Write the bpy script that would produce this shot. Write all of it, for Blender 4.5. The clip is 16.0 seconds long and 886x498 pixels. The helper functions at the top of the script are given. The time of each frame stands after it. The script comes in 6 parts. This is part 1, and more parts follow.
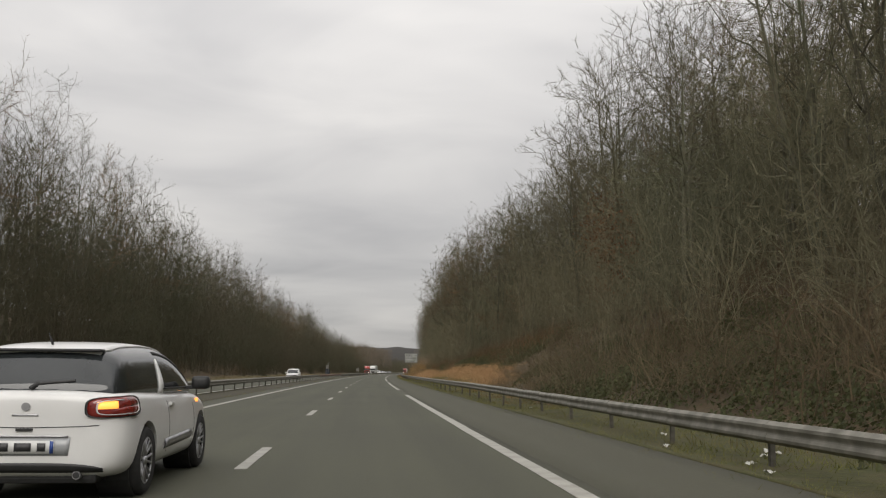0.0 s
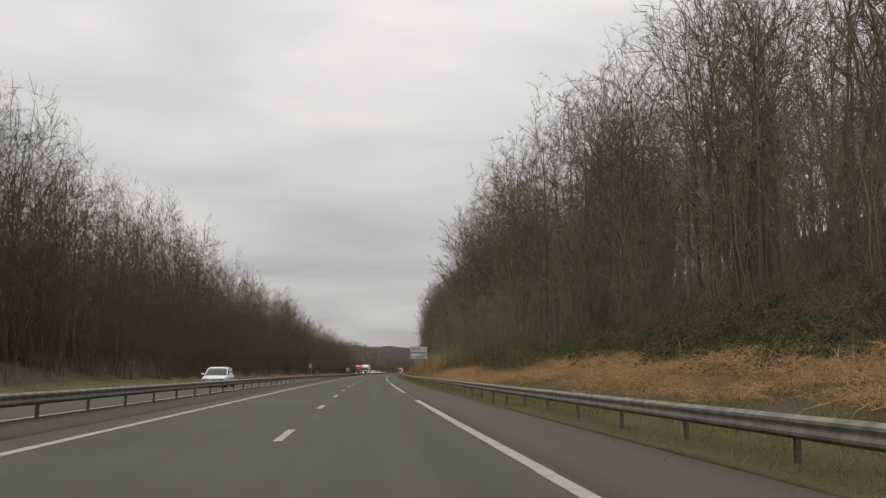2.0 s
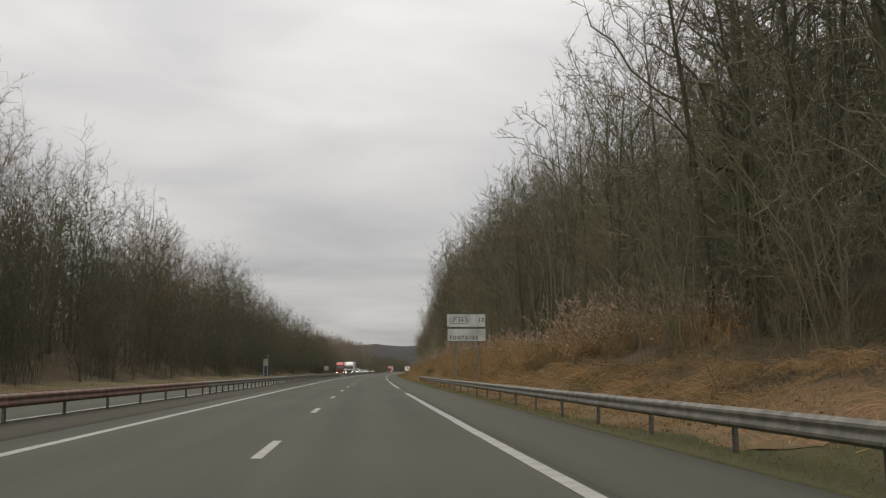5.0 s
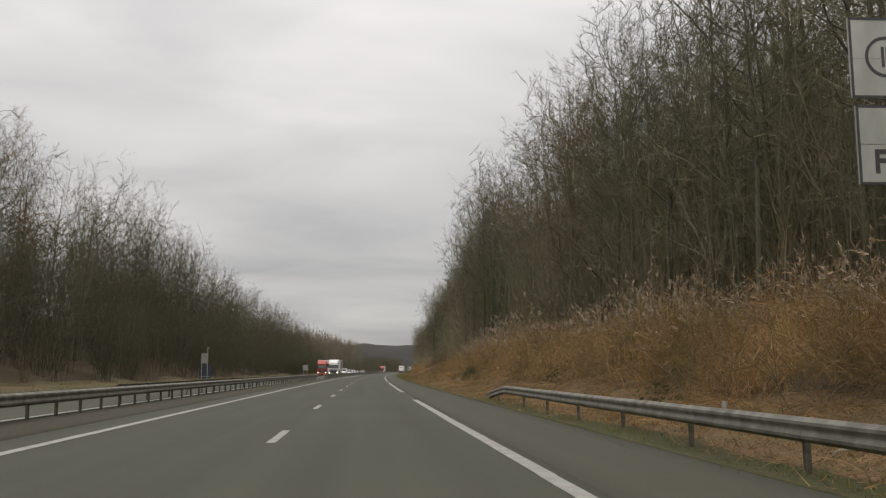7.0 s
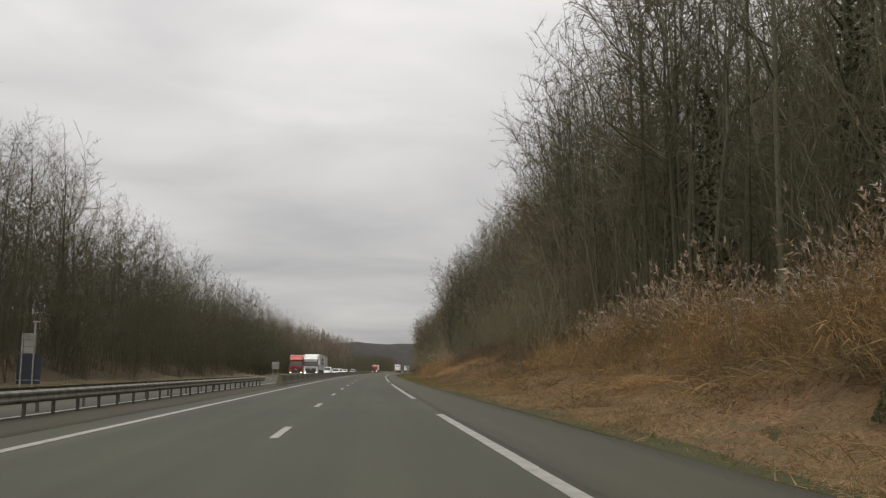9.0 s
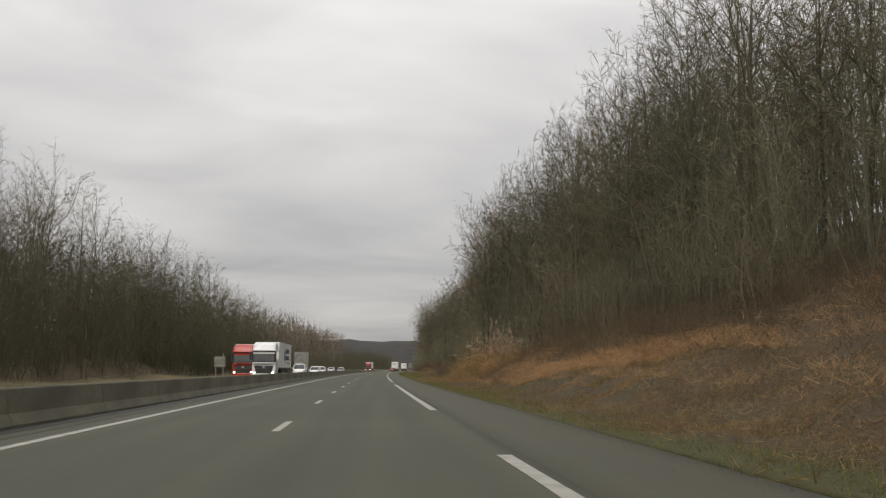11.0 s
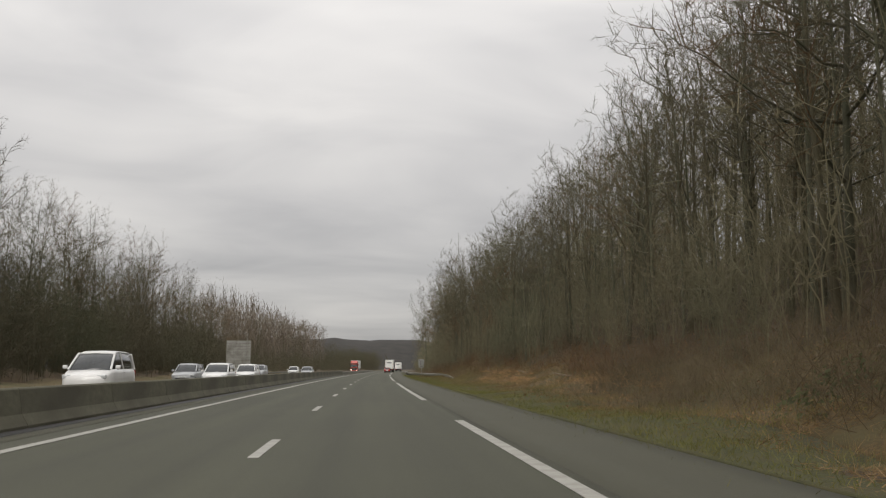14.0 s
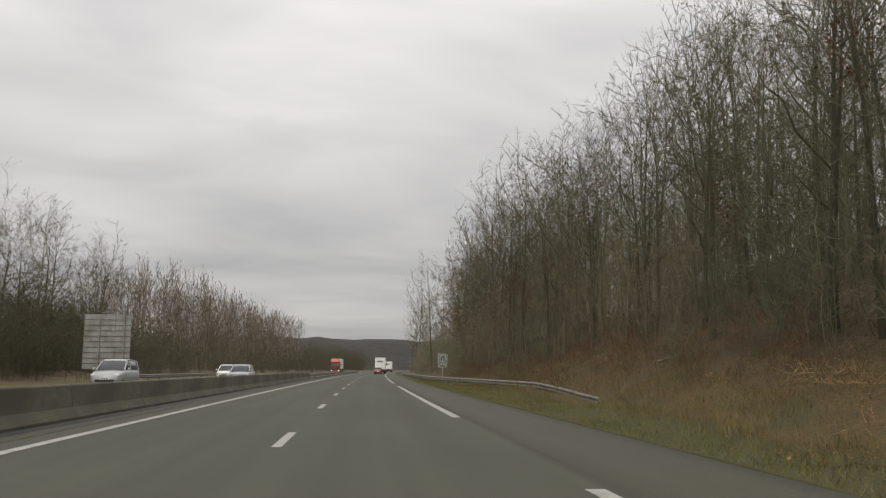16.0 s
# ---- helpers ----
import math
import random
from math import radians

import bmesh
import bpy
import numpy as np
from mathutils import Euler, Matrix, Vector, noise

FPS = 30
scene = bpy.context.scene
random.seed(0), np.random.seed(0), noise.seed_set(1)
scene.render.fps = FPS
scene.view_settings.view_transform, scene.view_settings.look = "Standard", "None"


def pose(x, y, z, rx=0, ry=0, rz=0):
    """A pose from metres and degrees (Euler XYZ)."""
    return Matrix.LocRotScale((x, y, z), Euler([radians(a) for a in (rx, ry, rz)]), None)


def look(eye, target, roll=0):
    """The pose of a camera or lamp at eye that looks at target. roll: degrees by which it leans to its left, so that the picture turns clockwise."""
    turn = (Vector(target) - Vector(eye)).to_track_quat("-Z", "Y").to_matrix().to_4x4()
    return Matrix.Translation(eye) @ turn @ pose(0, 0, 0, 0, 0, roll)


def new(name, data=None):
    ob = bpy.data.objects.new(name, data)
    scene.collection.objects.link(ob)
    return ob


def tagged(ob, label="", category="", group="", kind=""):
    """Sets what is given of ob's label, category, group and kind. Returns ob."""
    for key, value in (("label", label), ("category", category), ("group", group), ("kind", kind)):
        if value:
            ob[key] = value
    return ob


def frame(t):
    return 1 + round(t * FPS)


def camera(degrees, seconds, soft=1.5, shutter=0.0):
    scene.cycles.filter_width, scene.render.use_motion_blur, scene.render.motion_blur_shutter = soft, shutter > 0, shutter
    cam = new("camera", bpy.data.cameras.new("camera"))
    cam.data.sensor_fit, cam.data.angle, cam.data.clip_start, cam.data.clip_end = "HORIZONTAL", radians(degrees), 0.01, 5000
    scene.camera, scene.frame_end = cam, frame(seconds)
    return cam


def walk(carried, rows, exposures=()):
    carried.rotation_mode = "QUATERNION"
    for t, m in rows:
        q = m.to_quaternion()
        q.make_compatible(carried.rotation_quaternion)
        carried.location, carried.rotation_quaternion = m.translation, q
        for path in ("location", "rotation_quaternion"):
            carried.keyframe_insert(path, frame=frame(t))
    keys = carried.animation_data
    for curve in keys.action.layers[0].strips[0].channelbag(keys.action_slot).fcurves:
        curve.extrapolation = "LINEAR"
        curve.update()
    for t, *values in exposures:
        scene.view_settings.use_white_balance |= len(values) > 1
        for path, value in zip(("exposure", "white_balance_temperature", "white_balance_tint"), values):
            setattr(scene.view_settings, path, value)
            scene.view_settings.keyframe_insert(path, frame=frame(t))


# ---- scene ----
from mathutils.bvhtree import BVHTree

cam = camera(52.9, 16.0, soft=1.2)

# The road runs on a wide circle that bends to the right; s is metres along it, u metres to the right of the lane line.
BEND = 5850.0


def place(s, u, z=0.0):
    a = s / BEND
    return Vector((BEND - (BEND - u) * math.cos(a), (BEND - u) * math.sin(a), z))


def turned(s):
    """Degrees by which the road has turned at s."""
    return -math.degrees(s / BEND)


# seconds, metres along the road, metres right of the lane line, heading against the road, tilt, lean
PATH = [
    (0.0, -0.41, 1.40, -5.18, 7.88, -0.40),
    (1.5, 44.80, 1.42, -5.12, 7.89, -0.20),
    (2.5, 75.84, 1.37, -5.10, 7.82, -0.06),
    (3.5, 106.88, 1.31, -4.97, 7.85, -0.14),
    (4.75, 146.0, 1.37, -5.10, 7.80, 0.02),
    (6.0, 185.20, 1.43, -5.25, 7.77, 0.17),
    (7.0, 216.68, 1.45, -5.20, 7.80, 0.06),
    (8.5, 264.60, 1.47, -5.15, 7.79, -0.18),
    (9.75, 304.6, 1.55, -5.08, 7.73, -0.12),
    (11.0, 344.62, 1.64, -4.98, 7.65, -0.04),
    (12.0, 376.80, 1.61, -5.04, 7.68, 0.12),
    (12.5, 392.82, 1.61, -4.98, 7.74, 0.14),
    (13.0, 408.75, 1.54, -5.09, 7.71, -0.04),
    (13.5, 424.70, 1.48, -5.06, 7.65, -0.04),
    (14.5, 456.38, 1.40, -4.75, 7.68, -0.10),
    (15.0, 472.25, 1.31, -4.83, 7.66, -0.14),
    (16.0, 503.95, 1.22, -5.25, 7.71, -0.34),
]
EYE = 1.142
walk(cam, [(t, Matrix.Translation(place(s, u, EYE)) @ pose(0, 0, 0, 90 + tilt, lean, turned(s) + yaw)) for t, s, u, yaw, tilt, lean in PATH], exposures=[(0.0, 0.0, 6680, 9), (16.0, 0.0, 6680, 9)])

# ---------------------------------------------------------------- sky and light
SUN_AZIMUTH, SUN_HEIGHT = radians(192), radians(36)
world = bpy.data.worlds.new("overcast_sky")
scene.world = world
world.use_nodes = True
wt = world.node_tree
wt.nodes.clear()


def wnode(kind, **values):
    n = wt.nodes.new(kind)
    for key, value in values.items():
        n.inputs[key].default_value = value
    return n


def wmath(op, a, b=None):
    n = wt.nodes.new("ShaderNodeMath")
    n.operation = op
    for i, v in enumerate((a, b)):
        if v is None:
            continue
        if isinstance(v, (int, float)):
            n.inputs[i].default_value = v
        else:
            wt.links.new(v, n.inputs[i])
    return n.outputs[0]


wout = wt.nodes.new("ShaderNodeOutputWorld")
coords = wt.nodes.new("ShaderNodeTexCoord")
split = wt.nodes.new("ShaderNodeSeparateXYZ")
wt.links.new(coords.outputs["Generated"], split.inputs[0])
up = wmath("MAXIMUM", split.outputs[2], 0.0)
# a flat deck of cloud seen from below
deck = wmath("ADD", up, 0.15)
cx, cy = wmath("DIVIDE", split.outputs[0], deck), wmath("DIVIDE", split.outputs[1], deck)
flat = wt.nodes.new("ShaderNodeCombineXYZ")
wt.links.new(wmath("MULTIPLY", cx, 0.75), flat.inputs[0])
wt.links.new(cy, flat.inputs[1])
rolls = wnode("ShaderNodeTexNoise", Scale=0.62, Detail=4.0, Roughness=0.5, Distortion=0.5)
wt.links.new(flat.outputs[0], rolls.inputs["Vector"])
wisps = wnode("ShaderNodeTexNoise", Scale=1.7, Detail=5.0, Roughness=0.5, Distortion=0.6)
wt.links.new(flat.outputs[0], wisps.inputs["Vector"])
cloud = wmath("ADD", wmath("MULTIPLY", rolls.outputs["Fac"], 0.72), wmath("MULTIPLY", wisps.outputs["Fac"], 0.28))
shade = wt.nodes.new("ShaderNodeMapRange")
shade.inputs["From Min"].default_value, shade.inputs["From Max"].default_value = 0.36, 0.62
shade.inputs["To Min"].default_value, shade.inputs["To Max"].default_value = 0.68, 1.14
wt.links.new(cloud, shade.inputs["Value"])
# an overcast sky is about three times as bright overhead as at the horizon
rise = wmath("ADD", wmath("MULTIPLY", up, 1.15), 0.46)
tone = wt.nodes.new("ShaderNodeVectorMath")
tone.operation = "SCALE"
hue = wt.nodes.new("ShaderNodeMix")
hue.data_type = "RGBA"
hue.inputs[6].default_value, hue.inputs[7].default_value = (0.955, 0.95, 0.985, 1), (1.0, 0.98, 0.975, 1)
tint = wt.nodes.new("ShaderNodeMapRange")
tint.inputs["From Min"].default_value, tint.inputs["From Max"].default_value = 0.7, 1.12
wt.links.new(shade.outputs[0], tint.inputs["Value"])
wt.links.new(tint.outputs[0], hue.inputs[0])
wt.links.new(hue.outputs[2], tone.inputs[0])
wt.links.new(wmath("MULTIPLY", rise, shade.outputs[0]), tone.inputs["Scale"])
clouds = wt.nodes.new("ShaderNodeBackground")
wt.links.new(tone.outputs[0], clouds.inputs["Color"])
clouds.inputs["Strength"].default_value = 1.0
above = wt.nodes.new("ShaderNodeTexSky")
above.sky_type = "NISHITA"
above.sun_disc = False
above.sun_elevation, above.sun_rotation = SUN_HEIGHT, SUN_AZIMUTH
blue = wt.nodes.new("ShaderNodeBackground")
blue.inputs["Strength"].default_value = 0.05
wt.links.new(above.outputs[0], blue.inputs["Color"])
blend = wt.nodes.new("ShaderNodeMixShader")
blend.inputs[0].default_value = 0.92
wt.links.new(blue.outputs[0], blend.inputs[1])
wt.links.new(clouds.outputs[0], blend.inputs[2])
wt.links.new(blend.outputs[0], wout.inputs["Surface"])

sun = new("sun", bpy.data.lights.new("sun", "SUN"))
sun.data.energy, sun.data.angle, sun.data.color = 1.4, radians(40), (1.0, 0.97, 0.93)
sun.matrix_world = look((0, 0, 0), (-math.sin(SUN_AZIMUTH) * math.cos(SUN_HEIGHT), -math.cos(SUN_AZIMUTH) * math.cos(SUN_HEIGHT), -math.sin(SUN_HEIGHT)))
scene.view_settings.exposure = 0.0

# ---------------------------------------------------------------- materials
def surface(name, c1, c2, scale=3.0, rough=0.8, metal=0.0, bump=0.0, stain=None, stain_scale=0.4, vary=0.0, island=0.0, coat=0.0, stretch=(1, 1, 1), detail=6.0, through_light=0.0):
    """Two colours mixed by fine noise, a third in broad stains, with relief and piece-to-piece variation."""
    m = bpy.data.materials.new(name)
    m.use_nodes = True
    t = m.node_tree
    b = t.nodes["Principled BSDF"]
    b.inputs["Roughness"].default_value, b.inputs["Metallic"].default_value = rough, metal
    b.inputs["Coat Weight"].default_value = coat
    co = t.nodes.new("ShaderNodeTexCoord")
    mp = t.nodes.new("ShaderNodeMapping")
    mp.inputs["Scale"].default_value = stretch
    t.links.new(co.outputs["Object"], mp.inputs["Vector"])
    fine = t.nodes.new("ShaderNodeTexNoise")
    fine.inputs["Scale"].default_value, fine.inputs["Detail"].default_value, fine.inputs["Roughness"].default_value = scale, detail, 0.6
    t.links.new(mp.outputs[0], fine.inputs["Vector"])
    ramp = t.nodes.new("ShaderNodeMapRange")
    ramp.inputs["From Min"].default_value, ramp.inputs["From Max"].default_value = 0.32, 0.68
    t.links.new(fine.outputs["Fac"], ramp.inputs["Value"])
    mix = t.nodes.new("ShaderNodeMix")
    mix.data_type = "RGBA"
    mix.inputs[6].default_value, mix.inputs[7].default_value = (*c1, 1), (*c2, 1)
    t.links.new(ramp.outputs[0], mix.inputs[0])
    colour = mix.outputs[2]
    if stain:
        wide = t.nodes.new("ShaderNodeTexNoise")
        wide.inputs["Scale"].default_value, wide.inputs["Detail"].default_value = stain_scale, 4.0
        t.links.new(mp.outputs[0], wide.inputs["Vector"])
        sr = t.nodes.new("ShaderNodeMapRange")
        sr.inputs["From Min"].default_value, sr.inputs["From Max"].default_value = 0.42, 0.66
        t.links.new(wide.outputs["Fac"], sr.inputs["Value"])
        mx = t.nodes.new("ShaderNodeMix")
        mx.data_type = "RGBA"
        mx.inputs[7].default_value = (*stain, 1)
        t.links.new(colour, mx.inputs[6])
        t.links.new(sr.outputs[0], mx.inputs[0])
        colour = mx.outputs[2]
    if vary or island:
        if island:
            src = t.nodes.new("ShaderNodeNewGeometry").outputs["Random Per Island"]
        else:
            src = t.nodes.new("ShaderNodeObjectInfo").outputs["Random"]
        vr = t.nodes.new("ShaderNodeMapRange")
        a = vary or island
        vr.inputs["To Min"].default_value, vr.inputs["To Max"].default_value = 1 - a, 1 + a
        t.links.new(src, vr.inputs["Value"])
        hv = t.nodes.new("ShaderNodeHueSaturation")
        t.links.new(vr.outputs[0], hv.inputs["Value"])
        t.links.new(colour, hv.inputs["Color"])
        colour = hv.outputs[0]
    t.links.new(colour, b.inputs["Base Color"])
    if bump:
        bp = t.nodes.new("ShaderNodeBump")
        bp.inputs["Strength"].default_value, bp.inputs["Distance"].default_value = bump, 0.02
        t.links.new(fine.outputs["Fac"], bp.inputs["Height"])
        t.links.new(bp.outputs[0], b.inputs["Normal"])
    if through_light:  # thin blades take light from both sides, as round twigs do
        tl = t.nodes.new("ShaderNodeBsdfTranslucent")
        t.links.new(colour, tl.inputs["Color"])
        ms = t.nodes.new("ShaderNodeMixShader")
        ms.inputs[0].default_value = through_light
        t.links.new(b.outputs[0], ms.inputs[1])
        t.links.new(tl.outputs[0], ms.inputs[2])
        t.links.new(ms.outputs[0], t.nodes["Material Output"].inputs["Surface"])
    return m


def glowing(name, colour, power):
    m = surface(name, colour, colour, 5, 0.3)
    b = m.node_tree.nodes["Principled BSDF"]
    b.inputs["Emission Color"].default_value, b.inputs["Emission Strength"].default_value = (*colour, 1), power
    return m


BARK = surface("bark_grey", (0.084, 0.076, 0.049), (0.148, 0.136, 0.092), 6, 0.92, bump=0.5, stain=(0.095, 0.1, 0.058), stain_scale=0.8, vary=0.3, stretch=(3, 3, 0.6))
TWIG = surface("twig_brown", (0.083, 0.074, 0.047), (0.13, 0.116, 0.075), 0.5, 0.95, vary=0.22, through_light=0.4)
TWIG_RED = surface("twig_red_brown", (0.135, 0.086, 0.044), (0.18, 0.121, 0.068), 0.5, 0.95, vary=0.2, through_light=0.4)
FAR_WOODS = surface("far_bank_twigs", (0.078, 0.069, 0.043), (0.125, 0.109, 0.07), 0.12, 0.95, stain=(0.085, 0.086, 0.05), stain_scale=0.06, island=0.16, through_light=0.4)
WOODS = surface("woodland_twigs", (0.11, 0.096, 0.06), (0.17, 0.148, 0.094), 0.12, 0.95, stain=(0.1, 0.1, 0.06), stain_scale=0.06, island=0.16, through_light=0.4)
# woodland twigs in a lighter copy, to lift the shade inside the wood
THICKET = surface("lightened_thicket_twigs", (0.18, 0.16, 0.1), (0.265, 0.235, 0.148), 0.12, 0.95, stain=(0.13, 0.134, 0.083), stain_scale=0.06, island=0.2, through_light=0.4)
BRUSH = surface("undergrowth_twigs", (0.12, 0.098, 0.058), (0.19, 0.152, 0.092), 0.3, 0.95, stain=(0.105, 0.07, 0.04), stain_scale=0.07, island=0.25, through_light=0.4)
RUST_BRUSH = surface("rusty_brush_twigs", (0.125, 0.07, 0.033), (0.215, 0.126, 0.062), 0.3, 0.95, stain=(0.1, 0.075, 0.045), stain_scale=0.1, island=0.3, through_light=0.4)
IVY = surface("ivy_leaves", (0.03, 0.042, 0.015), (0.06, 0.075, 0.03), 4, 0.55, island=0.4)
BRAMBLE = surface("bramble_leaves", (0.06, 0.07, 0.029), (0.1, 0.104, 0.046), 0.8, 0.85, island=0.25, through_light=0.45)
LITTER = surface("leaf_litter_ground", (0.042, 0.03, 0.014), (0.118, 0.077, 0.036), 7, 0.95, bump=0.9, stain=(0.055, 0.04, 0.019), stain_scale=0.22, detail=10)
HELD_LEAF = surface("held_dead_leaves", (0.12, 0.058, 0.026), (0.2, 0.1, 0.045), 0.8, 0.85, island=0.35, through_light=0.35)
LEAF = surface("dead_leaves", (0.16, 0.085, 0.038), (0.27, 0.165, 0.085), 0.7, 0.85, island=0.45)
GRASS_GROUND = surface("verge_turf", (0.022, 0.024, 0.005), (0.066, 0.066, 0.014), 7, 0.95, bump=1.0, stain=(0.06, 0.051, 0.018), stain_scale=1.1, detail=10)
BLADE = surface("grass_blades", (0.1, 0.108, 0.021), (0.165, 0.16, 0.037), 0.6, 0.75, stain=(0.16, 0.145, 0.05), stain_scale=0.3, island=0.3, through_light=0.3)
DRY_BLADE = surface("withered_grass", (0.125, 0.095, 0.036), (0.22, 0.165, 0.068), 0.5, 0.85, stain=(0.1, 0.1, 0.04), stain_scale=0.3, island=0.35)
STRAW = surface("dry_reed_straw", (0.252, 0.153, 0.06), (0.395, 0.253, 0.112), 0.7, 0.85, stain=(0.15, 0.112, 0.05), stain_scale=0.3, island=0.3, through_light=0.25)
PLUME = surface("reed_plumes", (0.26, 0.2, 0.14), (0.38, 0.3, 0.22), 3, 0.95, island=0.3)
COVER = surface("dead_stalks_and_leaves", (0.14, 0.09, 0.04), (0.29, 0.185, 0.086), 0.9, 0.9, stain=(0.15, 0.125, 0.05), stain_scale=0.35, island=0.35, through_light=0.4)
BRACKEN = surface("dead_bracken", (0.315, 0.178, 0.08), (0.49, 0.312, 0.16), 1.2, 0.9, island=0.25, through_light=0.25)
STEEL = surface("galvanised_steel", (0.15, 0.142, 0.117), (0.235, 0.224, 0.188), 5, 0.6, metal=0.1, bump=0.08, stain=(0.105, 0.098, 0.077), stain_scale=2.2, vary=0.05)
RUSTED = surface("rusted_steel", (0.13, 0.062, 0.04), (0.21, 0.105, 0.07), 6, 0.75, bump=0.15, stain=(0.2, 0.165, 0.13), stain_scale=1.6, vary=0.15)
FAR_VERGE = surface("golden_verge", (0.06, 0.044, 0.019), (0.19, 0.135, 0.06), 7, 0.95, bump=1.0, stain=(0.085, 0.08, 0.03), stain_scale=0.15, detail=10)
MEDIAN_TURF = surface("median_turf", (0.03, 0.026, 0.017), (0.062, 0.051, 0.031), 9, 0.95, bump=0.6, stain=(0.042, 0.04, 0.021), stain_scale=0.4)
POST = surface("weathered_post_steel", (0.075, 0.07, 0.056), (0.13, 0.12, 0.1), 12, 0.7, metal=0.2, stain=(0.055, 0.045, 0.032), stain_scale=4, vary=0.2)
CONCRETE = surface("barrier_concrete", (0.09, 0.085, 0.058), (0.132, 0.125, 0.086), 4, 0.95, bump=0.3, stain=(0.074, 0.069, 0.048), stain_scale=0.5, stretch=(1, 1, 2.2))
LINE = surface("road_paint", (0.31, 0.3, 0.265), (0.39, 0.38, 0.34), 14, 0.65, bump=0.04, stain=(0.26, 0.25, 0.22), stain_scale=2.5, vary=0.06)
BROWN_TURF = surface("withered_turf", (0.024, 0.017, 0.008), (0.09, 0.055, 0.024), 8, 0.95, bump=1.0, stain=(0.048, 0.042, 0.018), stain_scale=0.7, detail=12)
DRY_TURF = surface("dry_turf", (0.038, 0.026, 0.01), (0.135, 0.085, 0.031), 9, 0.95, bump=1.0, stain=(0.068, 0.054, 0.019), stain_scale=0.6, detail=12)
PALE_STRAW = surface("broken_straw", (0.235, 0.15, 0.07), (0.37, 0.255, 0.13), 0.7, 0.85, stain=(0.19, 0.12, 0.06), stain_scale=0.4, island=0.35, through_light=0.25)
STRAW_GROUND = surface("flattened_straw", (0.058, 0.031, 0.013), (0.26, 0.15, 0.068), 9, 0.95, bump=1.0, stain=(0.1, 0.075, 0.032), stain_scale=1.1, detail=9)
SIGN_FACE = surface("sign_sheeting", (0.31, 0.315, 0.295), (0.39, 0.395, 0.375), 2.5, 0.5, stain=(0.225, 0.235, 0.205), stain_scale=1.3, stretch=(1, 1, 0.45))
SIGN_BACK = surface("sign_back_grey", (0.23, 0.226, 0.205), (0.31, 0.305, 0.28), 5, 0.6, metal=0.1, stain=(0.17, 0.162, 0.14), stain_scale=1.0)
INK = surface("sign_ink", (0.025, 0.025, 0.028), (0.045, 0.045, 0.045), 20, 0.5)
SIGN_BLUE = surface("sign_dark_blue", (0.014, 0.018, 0.03), (0.022, 0.028, 0.045), 8, 0.5)
HILL = surface("far_woods", (0.017, 0.0155, 0.013), (0.034, 0.03, 0.0245), 0.05, 0.95, stain=(0.026, 0.023, 0.02), stain_scale=0.008)
SIGN_POST = surface("sign_post_steel", (0.095, 0.086, 0.062), (0.15, 0.137, 0.1), 6, 0.65, metal=0.1, stain=(0.08, 0.065, 0.045), stain_scale=1.5)
RUBBISH = surface("litter_white", (0.36, 0.35, 0.32), (0.5, 0.49, 0.46), 9, 0.6)


def asphalt():
    m = surface("worn_asphalt", (0.0405, 0.0407, 0.0252), (0.0615, 0.0618, 0.0384), 26, 0.82, bump=0.35, stain=(0.06, 0.0604, 0.0375), stain_scale=0.13, detail=8)
    t = m.node_tree
    b = t.nodes["Principled BSDF"]
    src = b.inputs["Base Color"].links[0].from_socket
    uv = t.nodes.new("ShaderNodeUVMap")
    uv.uv_map = "lane"
    sep = t.nodes.new("ShaderNodeSeparateXYZ")
    t.links.new(uv.outputs[0], sep.inputs[0])
    # polished wheel tracks, two in each lane, and long streaks
    w = t.nodes.new("ShaderNodeMath")
    w.operation = "MULTIPLY"
    w.inputs[1].default_value = 2 * math.pi / 1.75
    t.links.new(sep.outputs[0], w.inputs[0])
    c = t.nodes.new("ShaderNodeMath")
    c.operation = "COSINE"
    t.links.new(w.outputs[0], c.inputs[0])
    mp = t.nodes.new("ShaderNodeMapping")
    mp.inputs["Scale"].default_value = (1.6, 0.035, 1)
    t.links.new(uv.outputs[0], mp.inputs["Vector"])
    st = t.nodes.new("ShaderNodeTexNoise")
    st.inputs["Scale"].default_value, st.inputs["Detail"].default_value = 1.0, 5.0
    t.links.new(mp.outputs[0], st.inputs["Vector"])
    k = t.nodes.new("ShaderNodeMath")
    k.operation = "MULTIPLY_ADD"
    k.inputs[1].default_value, k.inputs[2].default_value = 0.05, 0.605
    t.links.new(c.outputs[0], k.inputs[0])
    k2 = t.nodes.new("ShaderNodeMath")
    k2.operation = "MULTIPLY_ADD"
    k2.inputs[1].default_value = 0.75
    t.links.new(st.outputs["Fac"], k2.inputs[0])
    t.links.new(k.outputs[0], k2.inputs[2])
    hv = t.nodes.new("ShaderNodeHueSaturation")
    t.links.new(k2.outputs[0], hv.inputs["Value"])
    t.links.new(src, hv.inputs["Color"])
    t.links.new(hv.outputs[0], b.inputs["Base Color"])
    return m


ASPHALT = asphalt()
SHOULDER = surface("shoulder_asphalt", (0.0475, 0.046, 0.029), (0.07, 0.068, 0.0425), 20, 0.82, bump=0.4, stain=(0.056, 0.0545, 0.035), stain_scale=0.3, detail=8)


